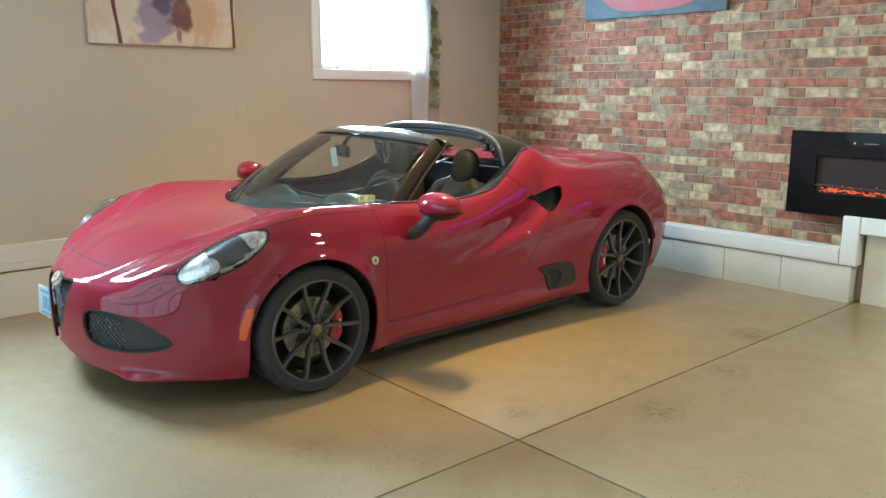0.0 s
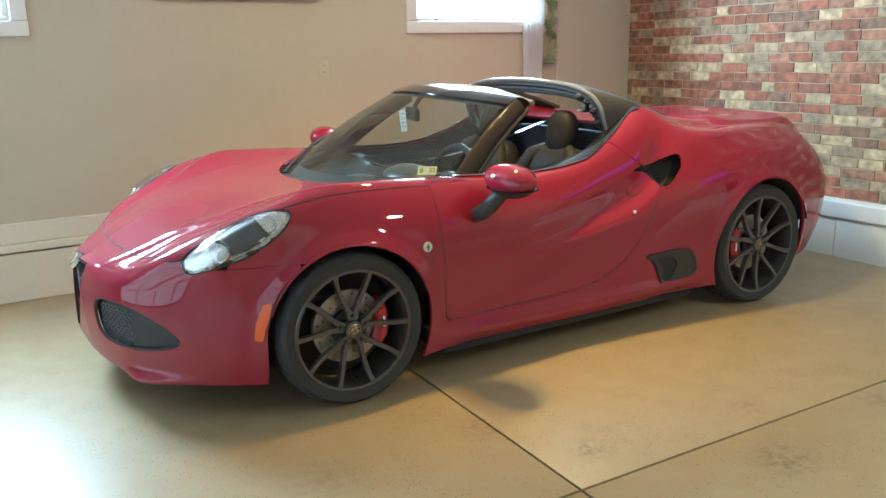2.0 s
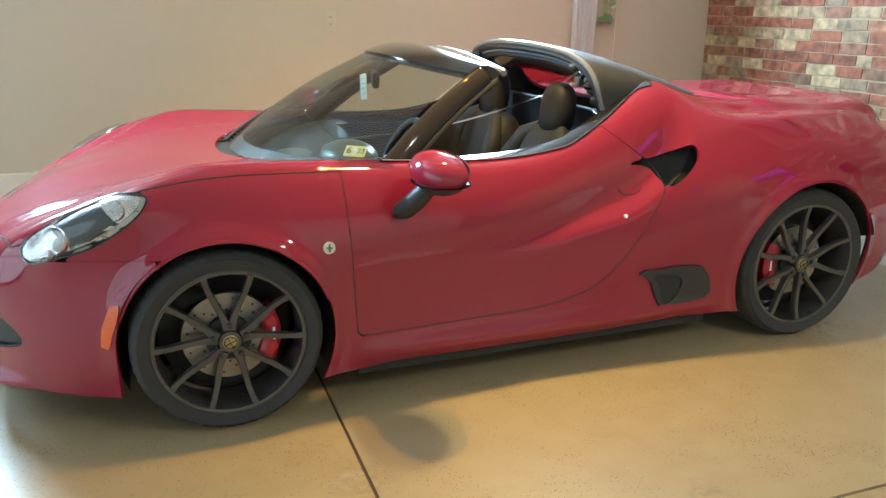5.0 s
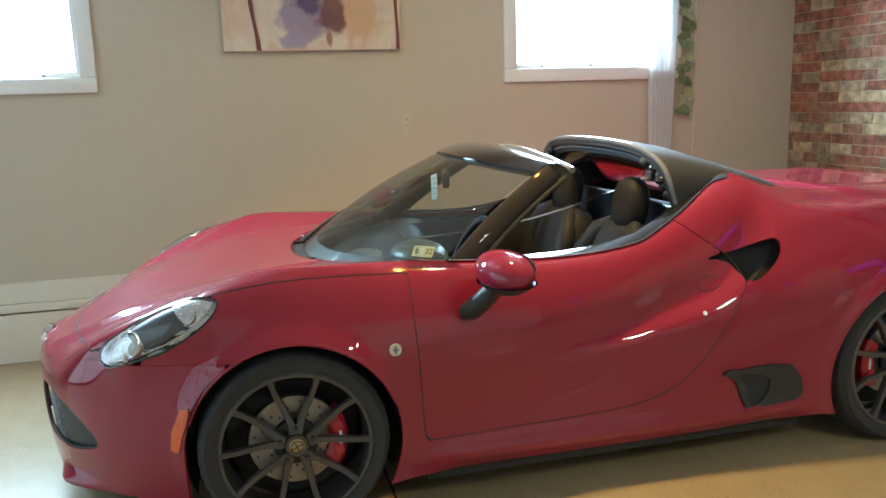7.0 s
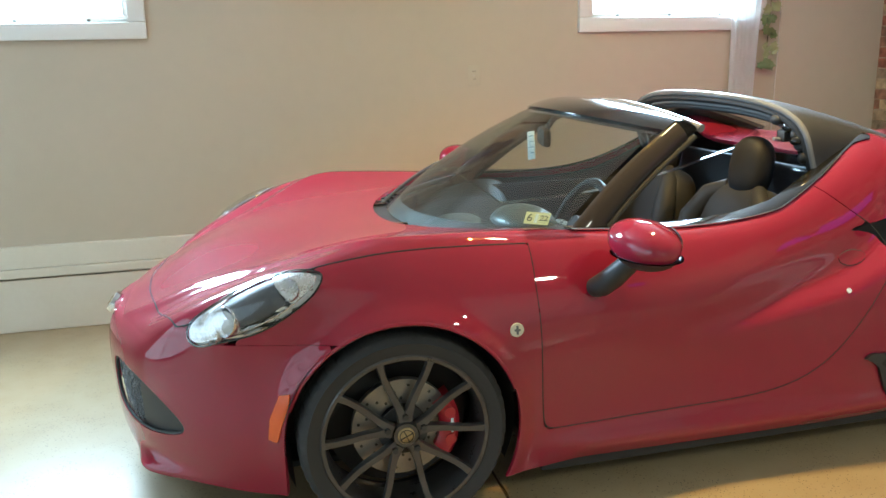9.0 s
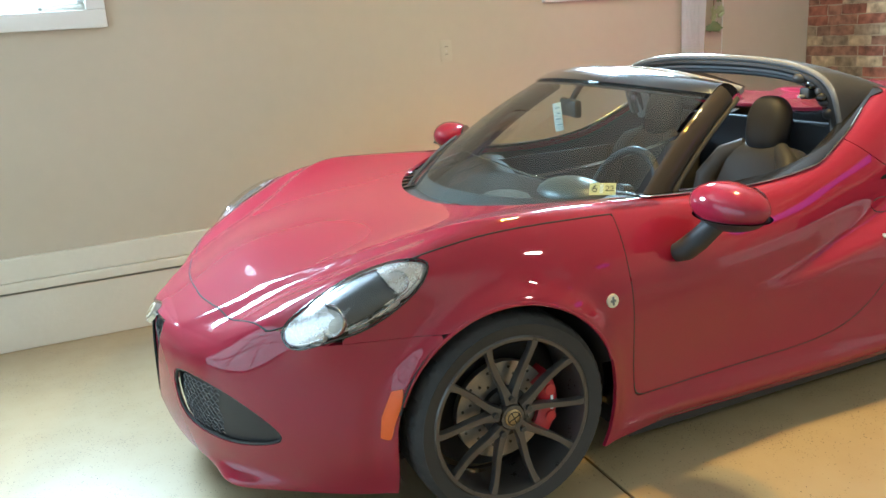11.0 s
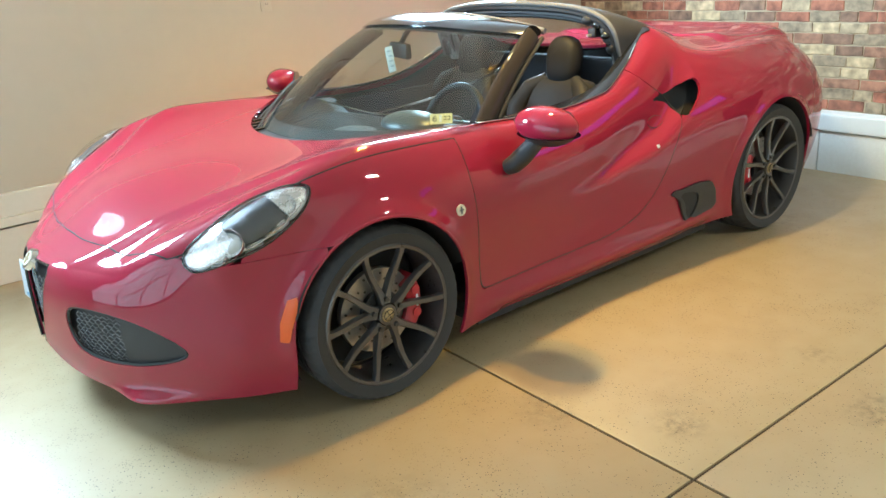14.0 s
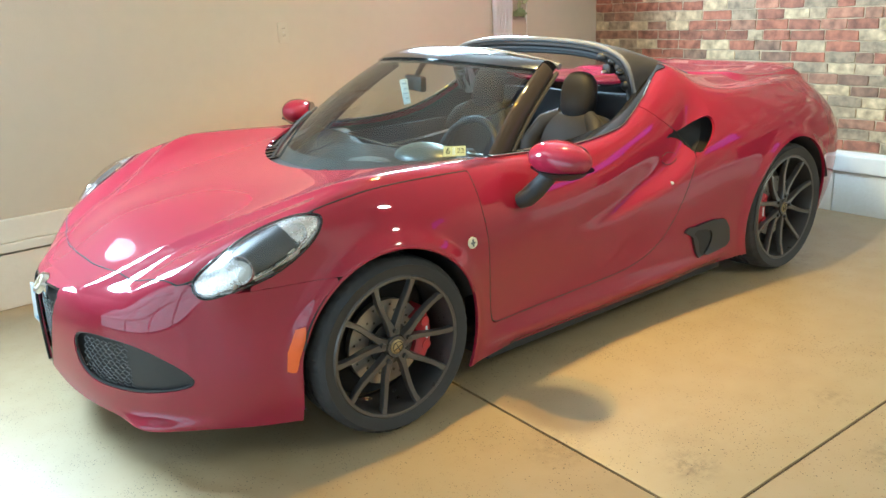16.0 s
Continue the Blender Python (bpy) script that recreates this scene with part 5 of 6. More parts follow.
# ---------------------------------------------------------------- wheels
def wheel(cx, sgn, R, rim_r, half_w, face_y, phase):
    """Ten thin spokes in a dark rim, with tyre, drilled disc and red caliper; y is outwards times sgn."""
    bm = revolve([(rim_r, 0.0), (rim_r - 0.006, 0.006), (rim_r - 0.016, 0.004), (rim_r - 0.020, -0.012), (rim_r - 0.026, -0.10), (rim_r - 0.012, -0.17), (rim_r - 0.002, -0.17), (rim_r - 0.008, -0.02)], 72)
    cyl(bm, Matrix.Translation((0, -0.022, 0)) @ Matrix.Rotation(radians(-90), 4, "X"), 0.040, 0.036, 0.030, 40)
    place = Matrix.Translation((cx, sgn * face_y, R)) @ Matrix.Diagonal((1, sgn, 1, 1))
    bm.transform(place)
    rim = part("wheel", bm, M_RIM, car, "dark grey ten-spoke alloy wheel", smooth=40)
    n = 13
    turned = []
    for lean in (1, -1):
        P = np.zeros((n, 8, 3))
        for i in range(n):
            t = i / (n - 1)
            r = 0.040 + (rim_r - 0.053) * t
            y = -0.012 + 0.014 * t - 0.010 * math.sin(math.pi * min(1, t * 1.05))
            hw = 0.0128 - 0.0028 * t + 0.006 * max(0, 0.25 - t) * 4 + 0.004 * max(0, t - 0.85) * 6
            dp = 0.030 - 0.008 * t
            bend = lean * (0.20 * (1 - t) ** 2.2 - 0.03 * math.sin(math.pi * t))
            c_, s_ = math.cos(bend), math.sin(bend)
            for q, (a, d) in enumerate(((-1, -0.3), (-0.72, 0), (0.72, 0), (1, -0.3), (0.8, -1), (0.4, -1.05), (-0.4, -1.05), (-0.8, -1))):
                P[i, q] = (r * c_ - a * hw * s_, y + d * dp, r * s_ + a * hw * c_)
        turned.append(P)
    metal = None
    for k in range(10):
        if k < 2:
            ob = part("spoke", grid_bm(turned[k], wrap_j=True), M_RIM, rim, smooth=40)
            metal = [ob.data] if k == 0 else metal + [ob.data]
        else:
            ob = new("spoke", metal[k % 2])
            ob.parent = rim
        ob.matrix_local = place @ Matrix.Rotation(radians(phase - 36 * k), 4, "Y")
    yo = 0.010
    prof = [(rim_r - 0.004, 0.0), (rim_r + 0.012, 0.008), (rim_r + 0.035, yo + 0.004), (R - 0.024, yo), (R - 0.008, yo - 0.014), (R - 0.001, yo - 0.036)]
    mid = -half_w
    back = [(r, 2 * mid - y) for r, y in reversed(prof)]
    grooves = []
    for g in (0.35, 0.62, 0.9):
        y = yo - 0.036 + (2 * mid - 2 * yo + 0.072 + 0.0) * g * 0.85
        grooves += [(R, y + 0.005), (R - 0.007, y + 0.004), (R - 0.007, y - 0.004), (R, y - 0.005)]
    bm = revolve(prof + grooves + back, 192)
    for v in bm.verts:                       # cross cuts in the shoulders of the tread
        k = int(round(math.atan2(v.co.z, v.co.x) / (2 * math.pi) * 192)) % 4
        r = math.hypot(v.co.x, v.co.z)
        if k == 0 and r > R - 0.010:
            f = (r - 0.003) / r
            v.co.x, v.co.z = v.co.x * f, v.co.z * f
    bm.transform(place)
    part("tyre", bm, M_RUBBER, rim, "black low-profile tyre", smooth=30)
    bm = revolve([(0.150, -0.068), (0.150, -0.092), (0.075, -0.092), (0.075, -0.068)], 64)
    bm.transform(place)
    disc = part("brake_disc", bm, M_DISC, rim, "grey drilled steel brake disc", smooth=30)
    bm = bmesh.new()
    for k in range(36):
        w = 2 * math.pi * k / 36
        r = 0.092 + 0.020 * (k % 3)
        cyl(bm, Matrix.Translation((r * math.cos(w), -0.0675, r * math.sin(w))) @ Matrix.Rotation(radians(90), 4, "X"), 0.0045, 0.0045, 0.002, 8)
    cyl(bm, Matrix.Translation((0, -0.062, 0)) @ Matrix.Rotation(radians(90), 4, "X"), 0.076, 0.070, 0.03, 32)
    bm.transform(place)
    part("disc_bell", bm, M_BLACK, rim, "black disc bell and drilled holes", smooth=30)
    # caliper behind the spokes
    angs = np.linspace(radians(-34), radians(34), 14)
    P = np.array([[(r * math.cos(a), y, r * math.sin(a)) for r, y in ((0.112, -0.050), (0.130, -0.036), (0.158, -0.036), (0.172, -0.050), (0.172, -0.115), (0.112, -0.115))] for a in angs])
    bm = grid_bm(P, wrap_j=True)
    bm.verts.ensure_lookup_table()
    bm.faces.new([bm.verts[k] for k in range(6)]), bm.faces.new([bm.verts[13 * 6 + k] for k in reversed(range(6))])
    for a in (-0.30, 0.30):
        cyl(bm, Matrix.Translation((0.146 * math.cos(a), -0.036, 0.146 * math.sin(a))) @ Matrix.Rotation(radians(90), 4, "X"), 0.017, 0.015, 0.012, 20)
    bm.transform(Matrix.Translation((cx, sgn * face_y, R)) @ Matrix.Diagonal((1 if cx < 1 else -1, sgn, 1, 1)))
    cal = part("caliper", bm, M_CALIPER, rim, "red brake caliper", smooth=40)
    bm = box(-0.004, -0.002, -0.022, 0.004, 0.002, 0.022)
    bm.transform(Matrix.Translation((cx + (0.146 if cx < 1 else -0.146), sgn * (face_y - 0.035), R)))
    part("caliper_mark", bm, M_PAPER, rim, "white bar on the caliper")
    # hub cap and bolts
    bm = revolve([(0.0005, 0.001), (0.018, 0.0), (0.025, -0.004), (0.027, -0.020), (0.0005, -0.020)], 36)
    bm.transform(place)
    cap = part("centre_cap", bm, M_GOLD, rim, "worn gold-grey centre cap", smooth=30)
    for a_ in (0.0, math.pi / 2):
        c_, s_ = 0.019 * math.cos(a_ + 0.4), 0.019 * math.sin(a_ + 0.4)
        bm = tube([(-c_, 0.0012, -s_), (c_, 0.0012, s_)], 0.0016, 6)
        bm.transform(place)
        part("cap_line", bm, M_DARK, cap)
    bm = tube([(0.020 * math.cos(a_), 0.0008, 0.020 * math.sin(a_)) for a_ in np.linspace(0, 2 * math.pi, 28, endpoint=False)], 0.0014, 6, closed=True, up=(0, 1, 0))
    bm.transform(place)
    part("cap_ring", bm, M_DARK, cap)
    for k in range(5):
        w = radians(-phase + 18 + 72 * k)
        bm = bmesh.new()
        cyl(bm, Matrix.Translation((0.056 * math.cos(w), -0.012, 0.056 * math.sin(w))) @ Matrix.Rotation(radians(-90), 4, "X"), 0.0105, 0.009, 0.016, 6)
        bm.transform(place)
        part("wheel_bolt", bm, M_BLACK, rim)
    bm = revolve([(0.22, -0.16), (0.22, -0.175), (0.02, -0.175), (0.02, -0.16)], 32)
    bm.transform(place)
    part("hub_back", bm, M_DARK, rim)


for sgn in (-1, 1):
    wheel(0.0, sgn, 0.311, 0.252, 0.100, 0.858, 1)
    wheel(2.38, sgn, 0.325, 0.268, 0.112, 0.880, 16)

# ---------------------------------------------------------------- cabin
# dashboard
ya_ = np.linspace(-0.66, 0.66, 34)
prof = [(0.20, 0.74), (0.34, 0.80), (0.50, 0.812), (0.62, 0.795), (0.70, 0.74), (0.72, 0.66), (0.70, 0.52), (0.62, 0.42)]
s_ = np.linspace(0, 7, 30)
px, pz = spline(np.arange(8), [p[0] for p in prof], s_), spline(np.arange(8), [p[1] for p in prof], s_)
bm = grid_bm(np.array([[(px[k] + 0.30 * (abs(y) / 0.66) ** 2.4 * (1 - k / 29), y, pz[k] - 0.02 * math.exp(-((y - 0.33) / 0.12) ** 2)) for k in range(30)] for y in ya_]))
part("dashboard", bm, M_LEATHER, car, "dark textured dashboard", smooth=60)
bm = bmesh.new()
bmesh.ops.create_uvsphere(bm, u_segments=30, v_segments=16, radius=1)
bm.transform(Matrix.Translation((0.545, -0.33, 0.805)) @ Matrix.Diagonal((0.11, 0.16, 0.060, 1)))
part("instrument_binnacle", bm, M_DASH, car, "grey rounded instrument hood", smooth=60)
# flat grey pad modelled for the pale reflected streak over the dash
bm = bmesh.new()
bmesh.ops.create_uvsphere(bm, u_segments=24, v_segments=12, radius=1)
bm.transform(Matrix.Translation((0.36, -0.20, 0.795)) @ Matrix.Diagonal((0.09, 0.13, 0.020, 1)))
part("dash_reflection_pad", bm, M_DASH, car, "grey pad in place of a pale reflection over the dash", smooth=60)
# steering wheel
sw = Matrix.Translation((0.755, -0.33, 0.762)) @ Matrix.Rotation(radians(-66), 4, "Y")
ring = [sw @ Vector((0.178 * math.cos(a), 0.182 * math.sin(a), 0)) for a in np.linspace(0, 2 * math.pi, 48, endpoint=False)]
steer = part("steering_wheel", tube(ring, 0.016, 12, closed=True, up=(0.9, 0, 0.41)), M_LEATHER, car, "black leather steering wheel")
for a in (0.5 * math.pi, 1.5 * math.pi, math.pi):
    part("spoke", tube([sw @ Vector((0.03 * math.cos(a), 0.03 * math.sin(a), 0.01)), sw @ Vector((0.17 * math.cos(a), 0.17 * math.sin(a), 0))], 0.014, 8, flat=0.5), M_SILVER, steer, "silver wheel spoke")
bm = bmesh.new()
cyl(bm, sw @ Matrix.Translation((0, 0, 0.005)), 0.055, 0.045, 0.04, 24)
part("hub", bm, M_LEATHER, steer)


def seat(y0):
    """Bucket seat: cushion, winged back with a brown centre, and a fixed headrest."""
    def pad(c, sx, sy, sz, pw, tilt, name, mt, lab=""):
        b = bmesh.new()
        bmesh.ops.create_cube(b, size=2)
        bmesh.ops.subdivide_edges(b, edges=b.edges[:], cuts=9, use_grid_fill=True)
        for v in b.verts:
            p = np.array(v.co)
            n = np.linalg.norm(np.abs(p) ** pw, ord=1) ** (1 / pw)
            v.co = Vector(p / n * (1.0))
        b.transform(Matrix.Translation(c) @ Matrix.Rotation(radians(tilt), 4, "Y") @ Matrix.Diagonal((sx, sy, sz, 1)))
        return part(name, b, mt, car, lab, smooth=60)
    back = pad((1.41, y0, 0.62), 0.085, 0.235, 0.26, 4, 14, "seat_back", M_LEATHER, "black leather bucket seat back")
    for k in range(5):
        z = 0.47 + 0.055 * k
        part("seat_rib", box(1.300 + 0.0138 * k, y0 - 0.115, z, 1.37 + 0.0138 * k, y0 + 0.115, z + 0.050, 0.018), M_LEATHERB, back, "dark brown padded rib", smooth=50)
    for sg in (-1, 1):
        wing = tube([(1.33, y0 + sg * 0.185, 0.46), (1.33, y0 + sg * 0.215, 0.60), (1.355, y0 + sg * 0.21, 0.73), (1.40, y0 + sg * 0.16, 0.825), (1.44, y0 + sg * 0.09, 0.86)], [0.045, 0.055, 0.055, 0.045, 0.035], 14, flat=0.85, up=(1, 0, 0.2))
        part("bolster", wing, M_LEATHER, back, "black leather side bolster", smooth=60)
    pad((1.465, y0, 0.945), 0.062, 0.092, 0.118, 2.6, 8, "headrest", M_LEATHER, "black leather headrest")
    pad((1.13, y0, 0.36), 0.25, 0.23, 0.085, 4, -6, "seat_cushion", M_LEATHER, "black leather seat cushion")


seat(-0.32), seat(0.32)
part("centre_console", box(0.62, -0.075, 0.2, 1.55, 0.075, 0.50, 0.03), M_LEATHER, car, "black centre console")
# rear-view mirror with a paper tag
b = box(-0.016, -0.095, -0.034, 0.016, 0.095, 0.034, 0.014)
b.transform(pose(0.750, -0.010, 1.068, 0, 0, -14))
rv = part("rear_view_mirror", b, M_BLACK, car, "black rear-view mirror")
part("mirror_stem", tube([(0.76, 0, 1.09), (0.79, 0, 1.13), (0.83, 0, 1.17)], 0.012, 8), M_BLACK, rv)
tag = box(-0.0015, -0.018, -0.055, 0.0015, 0.018, 0.055, 0.001)
tag.transform(pose(0.704, 0.006, 1.034, -12, 10, 30))
tag = part("paper_tag", tag, M_PAPER, rv, "white paper tag hanging from the mirror")
b = bmesh.new()
for k in range(4):
    t_ = box(-0.0028, -0.011, 0.034 - 0.022 * k, -0.0018, 0.009 - 0.005 * (k % 2), 0.038 - 0.022 * k)
    t_.transform(pose(0.704, 0.006, 1.034, -12, 10, 30))
    me_ = bpy.data.meshes.new("tmp")
    t_.to_mesh(me_), t_.free()
    b.from_mesh(me_)
    bpy.data.meshes.remove(me_)
part("printed_lines", b, M_BLUEINK, tag)
# inspection sticker inside the glass
def sticker_frame():
    p = Vector(screen_pt(-0.85, 0.160, -0.012))
    u = (Vector(screen_pt(-0.91, 0.160, -0.012)) - p).normalized()
    v = (Vector(screen_pt(-0.85, 0.25, -0.012)) - p)
    n = u.cross(v).normalized()
    if n.x > 0:
        n = -n
    v = n.cross(u).normalized()
    if v.z < 0:
        v = -v
    m = Matrix((u, v, u.cross(v))).transposed().to_4x4()
    m.translation = p
    return m, (1 if (u.cross(v)).dot(n) > 0 else -1)


sm, facing = sticker_frame()
b = box(-0.042, -0.023, -0.0008, 0.042, 0.023, 0.0008)
b.transform(sm)
stk = part("inspection_sticker", b, M_YELLOW, car, "pale yellow inspection sticker with black numbers")


def letters(text, size, m, material, parent, name="printed_number"):
    cu = bpy.data.curves.new(name, "FONT")
    cu.body, cu.size, cu.align_x, cu.align_y, cu.extrude = text, size, "CENTER", "CENTER", 0.0004
    tmp = bpy.data.objects.new(name, cu)
    scene.collection.objects.link(tmp)
    me = bpy.data.meshes.new_from_object(tmp.evaluated_get(bpy.context.evaluated_depsgraph_get()))
    bpy.data.objects.remove(tmp)
    bpy.data.curves.remove(cu)
    me.transform(m)
    me.materials.clear()
    me.materials.append(material)
    me.name = name
    ob = new(name, me)
    ob.parent = parent
    return ob


letters("6", 0.040, sm @ Matrix.Translation((-0.025, 0, 0.0016 * facing)), M_INK, stk)
letters("22", 0.030, sm @ Matrix.Translation((0.023, 0, 0.0016 * facing)), M_INK, stk)
b = box(-0.008, -0.017, 0.0010 * facing, 0.003, 0.017, 0.0014 * facing)
b.transform(sm)
part("pale_square", b, M_PAPER, stk)

# ---------------------------------------------------------------- things on the long wall
def canvas(x0, x1, z0, z1):
    c = empty("canvas_painting", Matrix.Translation(((x0 + x1) / 2, WALL_Y, z0)))
    tagged(c, "unframed abstract canvas in cream, violet and orange", "painting")
    w, h = x1 - x0, z1 - z0
    part("canvas", box(-w / 2, -0.040, 0, w / 2, -0.002, h, 0.004), M_ART1, c)
    # brushed brown uprights and dark washes, laid on thinly
    for k, (xa, xb, za, zb, lean, mm) in enumerate(((-0.345, -0.322, 0.0, 0.5, 0.05, M_ARTBROWN), (0.485, 0.505, 0.0, 0.6, 0.0, M_ARTBROWN))):
        P = np.array([[(xa + (xb - xa) * i - lean * (t - 0.2) + 0.004 * math.sin(9 * t + i), -0.0435, za + (zb - za) * t) for i in (0, 0.5, 1)] for t in np.linspace(0.004, 1, 16)])
        b = grid_bm(P)
        thick(b, 0.002)
        part("brush_stroke", b, mm, c)
    return c


M_ART1 = canvas_material("cream_canvas", [(0.62, 0.52, 0.40), (0.70, 0.62, 0.50), (0.60, 0.44, 0.30), (0.72, 0.64, 0.54)], 2.6, 3.1)
M_ARTBROWN = mat("brown_brush", (0.16, 0.06, 0.045), 0.7, vary=0.6, scale=14)
WASHES = (((0.27, 0.22), (0.15, 0.20), (0.60, 0.40, 0.24)), ((-0.06, 0.20), (0.19, 0.16), (0.30, 0.24, 0.36)), ((-0.12, 0.06), (0.10, 0.05), (0.36, 0.30, 0.42)),
          ((0.02, 0.40), (0.24, 0.15), (0.16, 0.07, 0.07)), ((0.11, 0.22), (0.09, 0.15), (0.15, 0.055, 0.06)), ((0.09, 0.07), (0.025, 0.07), (0.30, 0.14, 0.12)), ((-0.02, 0.26), (0.08, 0.07), (0.10, 0.07, 0.16)))


def paint_washes(m):
    """Soft, ragged patches of thin paint over a canvas material."""
    t = m.node_tree
    p = t.nodes["Principled BSDF"]
    base = p.inputs["Base Color"].links[0].from_socket
    co = t.nodes.new("ShaderNodeTexCoord")
    wob = t.nodes.new("ShaderNodeTexNoise")
    wob.inputs["Scale"].default_value, wob.inputs["Detail"].default_value = 9, 6
    t.links.new(co.outputs["Object"], wob.inputs["Vector"])
    for (x, z), (rx, rz), colour in WASHES:
        mp = t.nodes.new("ShaderNodeMapping")
        mp.inputs["Location"].default_value = (-x / rx, 0, -z / rz)
        mp.inputs["Scale"].default_value = (1 / rx, 0, 1 / rz)
        t.links.new(co.outputs["Object"], mp.inputs["Vector"])
        ln = t.nodes.new("ShaderNodeVectorMath")
        ln.operation = "LENGTH"
        t.links.new(mp.outputs[0], ln.inputs[0])
        add = t.nodes.new("ShaderNodeMath")
        add.operation = "MULTIPLY_ADD"
        add.inputs[1].default_value = 1.7
        t.links.new(wob.outputs[0], add.inputs[0])
        t.links.new(ln.outputs["Value"], add.inputs[2])
        r = t.nodes.new("ShaderNodeMapRange")
        r.interpolation_type = "SMOOTHSTEP"
        r.inputs["From Min"].default_value, r.inputs["From Max"].default_value, r.inputs["To Max"].default_value = 1.95, 1.45, 0.9
        t.links.new(add.outputs[0], r.inputs["Value"])
        mx = t.nodes.new("ShaderNodeMix")
        mx.data_type = "RGBA"
        t.links.new(r.outputs[0], mx.inputs["Factor"])
        t.links.new(base, mx.inputs["A"])
        mx.inputs["B"].default_value = (*colour, 1)
        base = mx.outputs["Result"]
    t.links.new(base, p.inputs["Base Color"])


paint_washes(M_ART1)
canvas(-0.127, 0.910, 1.716, 2.42)

outlet = empty("wall_outlet", Matrix.Translation((0.934, WALL_Y, 1.273)))
tagged(outlet, "ivory plastic double outlet on the beige wall", "outlet")
part("cover_plate", box(-0.035, -0.007, -0.058, 0.035, 0, 0.058, 0.003), M_SOCKET, outlet)
for z in (-0.021, 0.021):
    b = bmesh.new()
    cyl(b, Matrix.Translation((0, -0.008, z)) @ Matrix.Rotation(radians(90), 4, "X") @ Matrix.Diagonal((1, 0.85, 1, 1)), 0.017, 0.0165, 0.004, 24)
    s = part("receptacle", b, M_SOCKET, outlet)
    for dx in (-0.006, 0.006):
        part("slot", box(dx - 0.0012, -0.0112, z - 0.002, dx + 0.0012, -0.0098, z + 0.007), M_INK, s)
b = bmesh.new()
cyl(b, Matrix.Translation((0, -0.008, 0)) @ Matrix.Rotation(radians(90), 4, "X"), 0.003, 0.003, 0.003, 10)
part("screw", b, M_SILVER, outlet)

# sheer curtain at the window's edge, gathered and hanging below the sill
curtain = empty("curtain", Matrix.Translation((2.66, WALL_Y - 0.05, 1.02)))
tagged(curtain, "sheer white curtain gathered beside the window", "curtain")
zz = np.linspace(0, 1.58, 30)
P = np.array([[((u - 0.5) * (0.165 + 0.05 * min(1, z / 1.0)) + 0.03 * (z / 1.6), 0.018 * math.sin(u * 6 * 2 * math.pi + 0.8 * math.sin(2 * z)) * (0.7 + 0.3 * z), z) for z in zz] for u in np.linspace(0, 1, 60)])
b = grid_bm(P)
thick(b, 0.0012)
part("cloth", b, M_CURTAIN, curtain, smooth=60)
part("rod_loop", box(-0.10, -0.02, 1.575, 0.14, 0.02, 1.60, 0.006), M_WHITE, curtain)

cord = mesh_ob("blind_cord", tube([(2.925 + 0.012 * math.sin(1.7 * t), WALL_Y - 0.012, 0.62 + t) for t in np.linspace(0, 1.9, 30)], 0.0035, 6), M_CORD, smooth=60)
tagged(cord, "thin white cord hanging down the beige wall", "cord")

# artificial ivy trailing beside the window
ivy = empty("ivy_garland", Matrix.Translation((2.835, WALL_Y - 0.03, 1.29)))
tagged(ivy, "artificial green and cream ivy garland hanging by the curtain", "garland")
stem_pts = [(0.018 * math.sin(5 * z), 0.006 * math.sin(8 * z), z) for z in np.linspace(0, 1.3, 50)]
part("stem", tube(stem_pts, 0.003, 6), M_STEM, ivy)
rnd = random.Random(11)
leaf = bmesh.new()
outline = [(0, 0), (0.30, -0.10), (0.52, 0.12), (0.34, 0.38), (0.50, 0.62), (0.22, 0.66), (0, 1.0), (-0.22, 0.66), (-0.50, 0.62), (-0.34, 0.38), (-0.52, 0.12), (-0.30, -0.10)]
lv = [leaf.verts.new((x, y, 0.10 * abs(x))) for x, y in outline]
mid_ = leaf.verts.new((0, 0.38, -0.02))
for k in range(len(lv)):
    leaf.faces.new((lv[k], lv[(k + 1) % len(lv)], mid_))
thick(leaf, 0.03)
leaf_me = bpy.data.meshes.new("leaf")
leaf.to_mesh(leaf_me)
leaf.free()
leaf_me.materials.append(M_LEAF)
pale_me = leaf_me.copy()
pale_me.materials.clear()
pale_me.materials.append(mat("pale_ivy_leaf", (0.42, 0.44, 0.24), 0.5, vary=0.8, scale=60, tint=(0.16, 0.22, 0.07)))
for cl in range(15):
    z = 0.01 + 0.088 * cl + rnd.uniform(-0.012, 0.012)
    pale = cl % 3 == 1
    for k in range(rnd.randint(4, 7)):
        ob = new("leaf", pale_me if pale else leaf_me)
        ob.parent = ivy
        s = rnd.uniform(0.044, 0.066)
        ob.matrix_local = Matrix.Translation((0.018 * math.sin(5 * z) + rnd.uniform(-0.030, 0.030), -0.012 + rnd.uniform(-0.012, 0.0), z + rnd.uniform(-0.02, 0.02))) @ Euler((radians(90 + rnd.uniform(-40, 25)), rnd.uniform(-0.5, 0.5), rnd.uniform(-0.5, 0.5))).to_matrix().to_4x4() @ Matrix.Rotation(rnd.uniform(0, 6.28), 4, "Z") @ Matrix.Scale(s, 4)

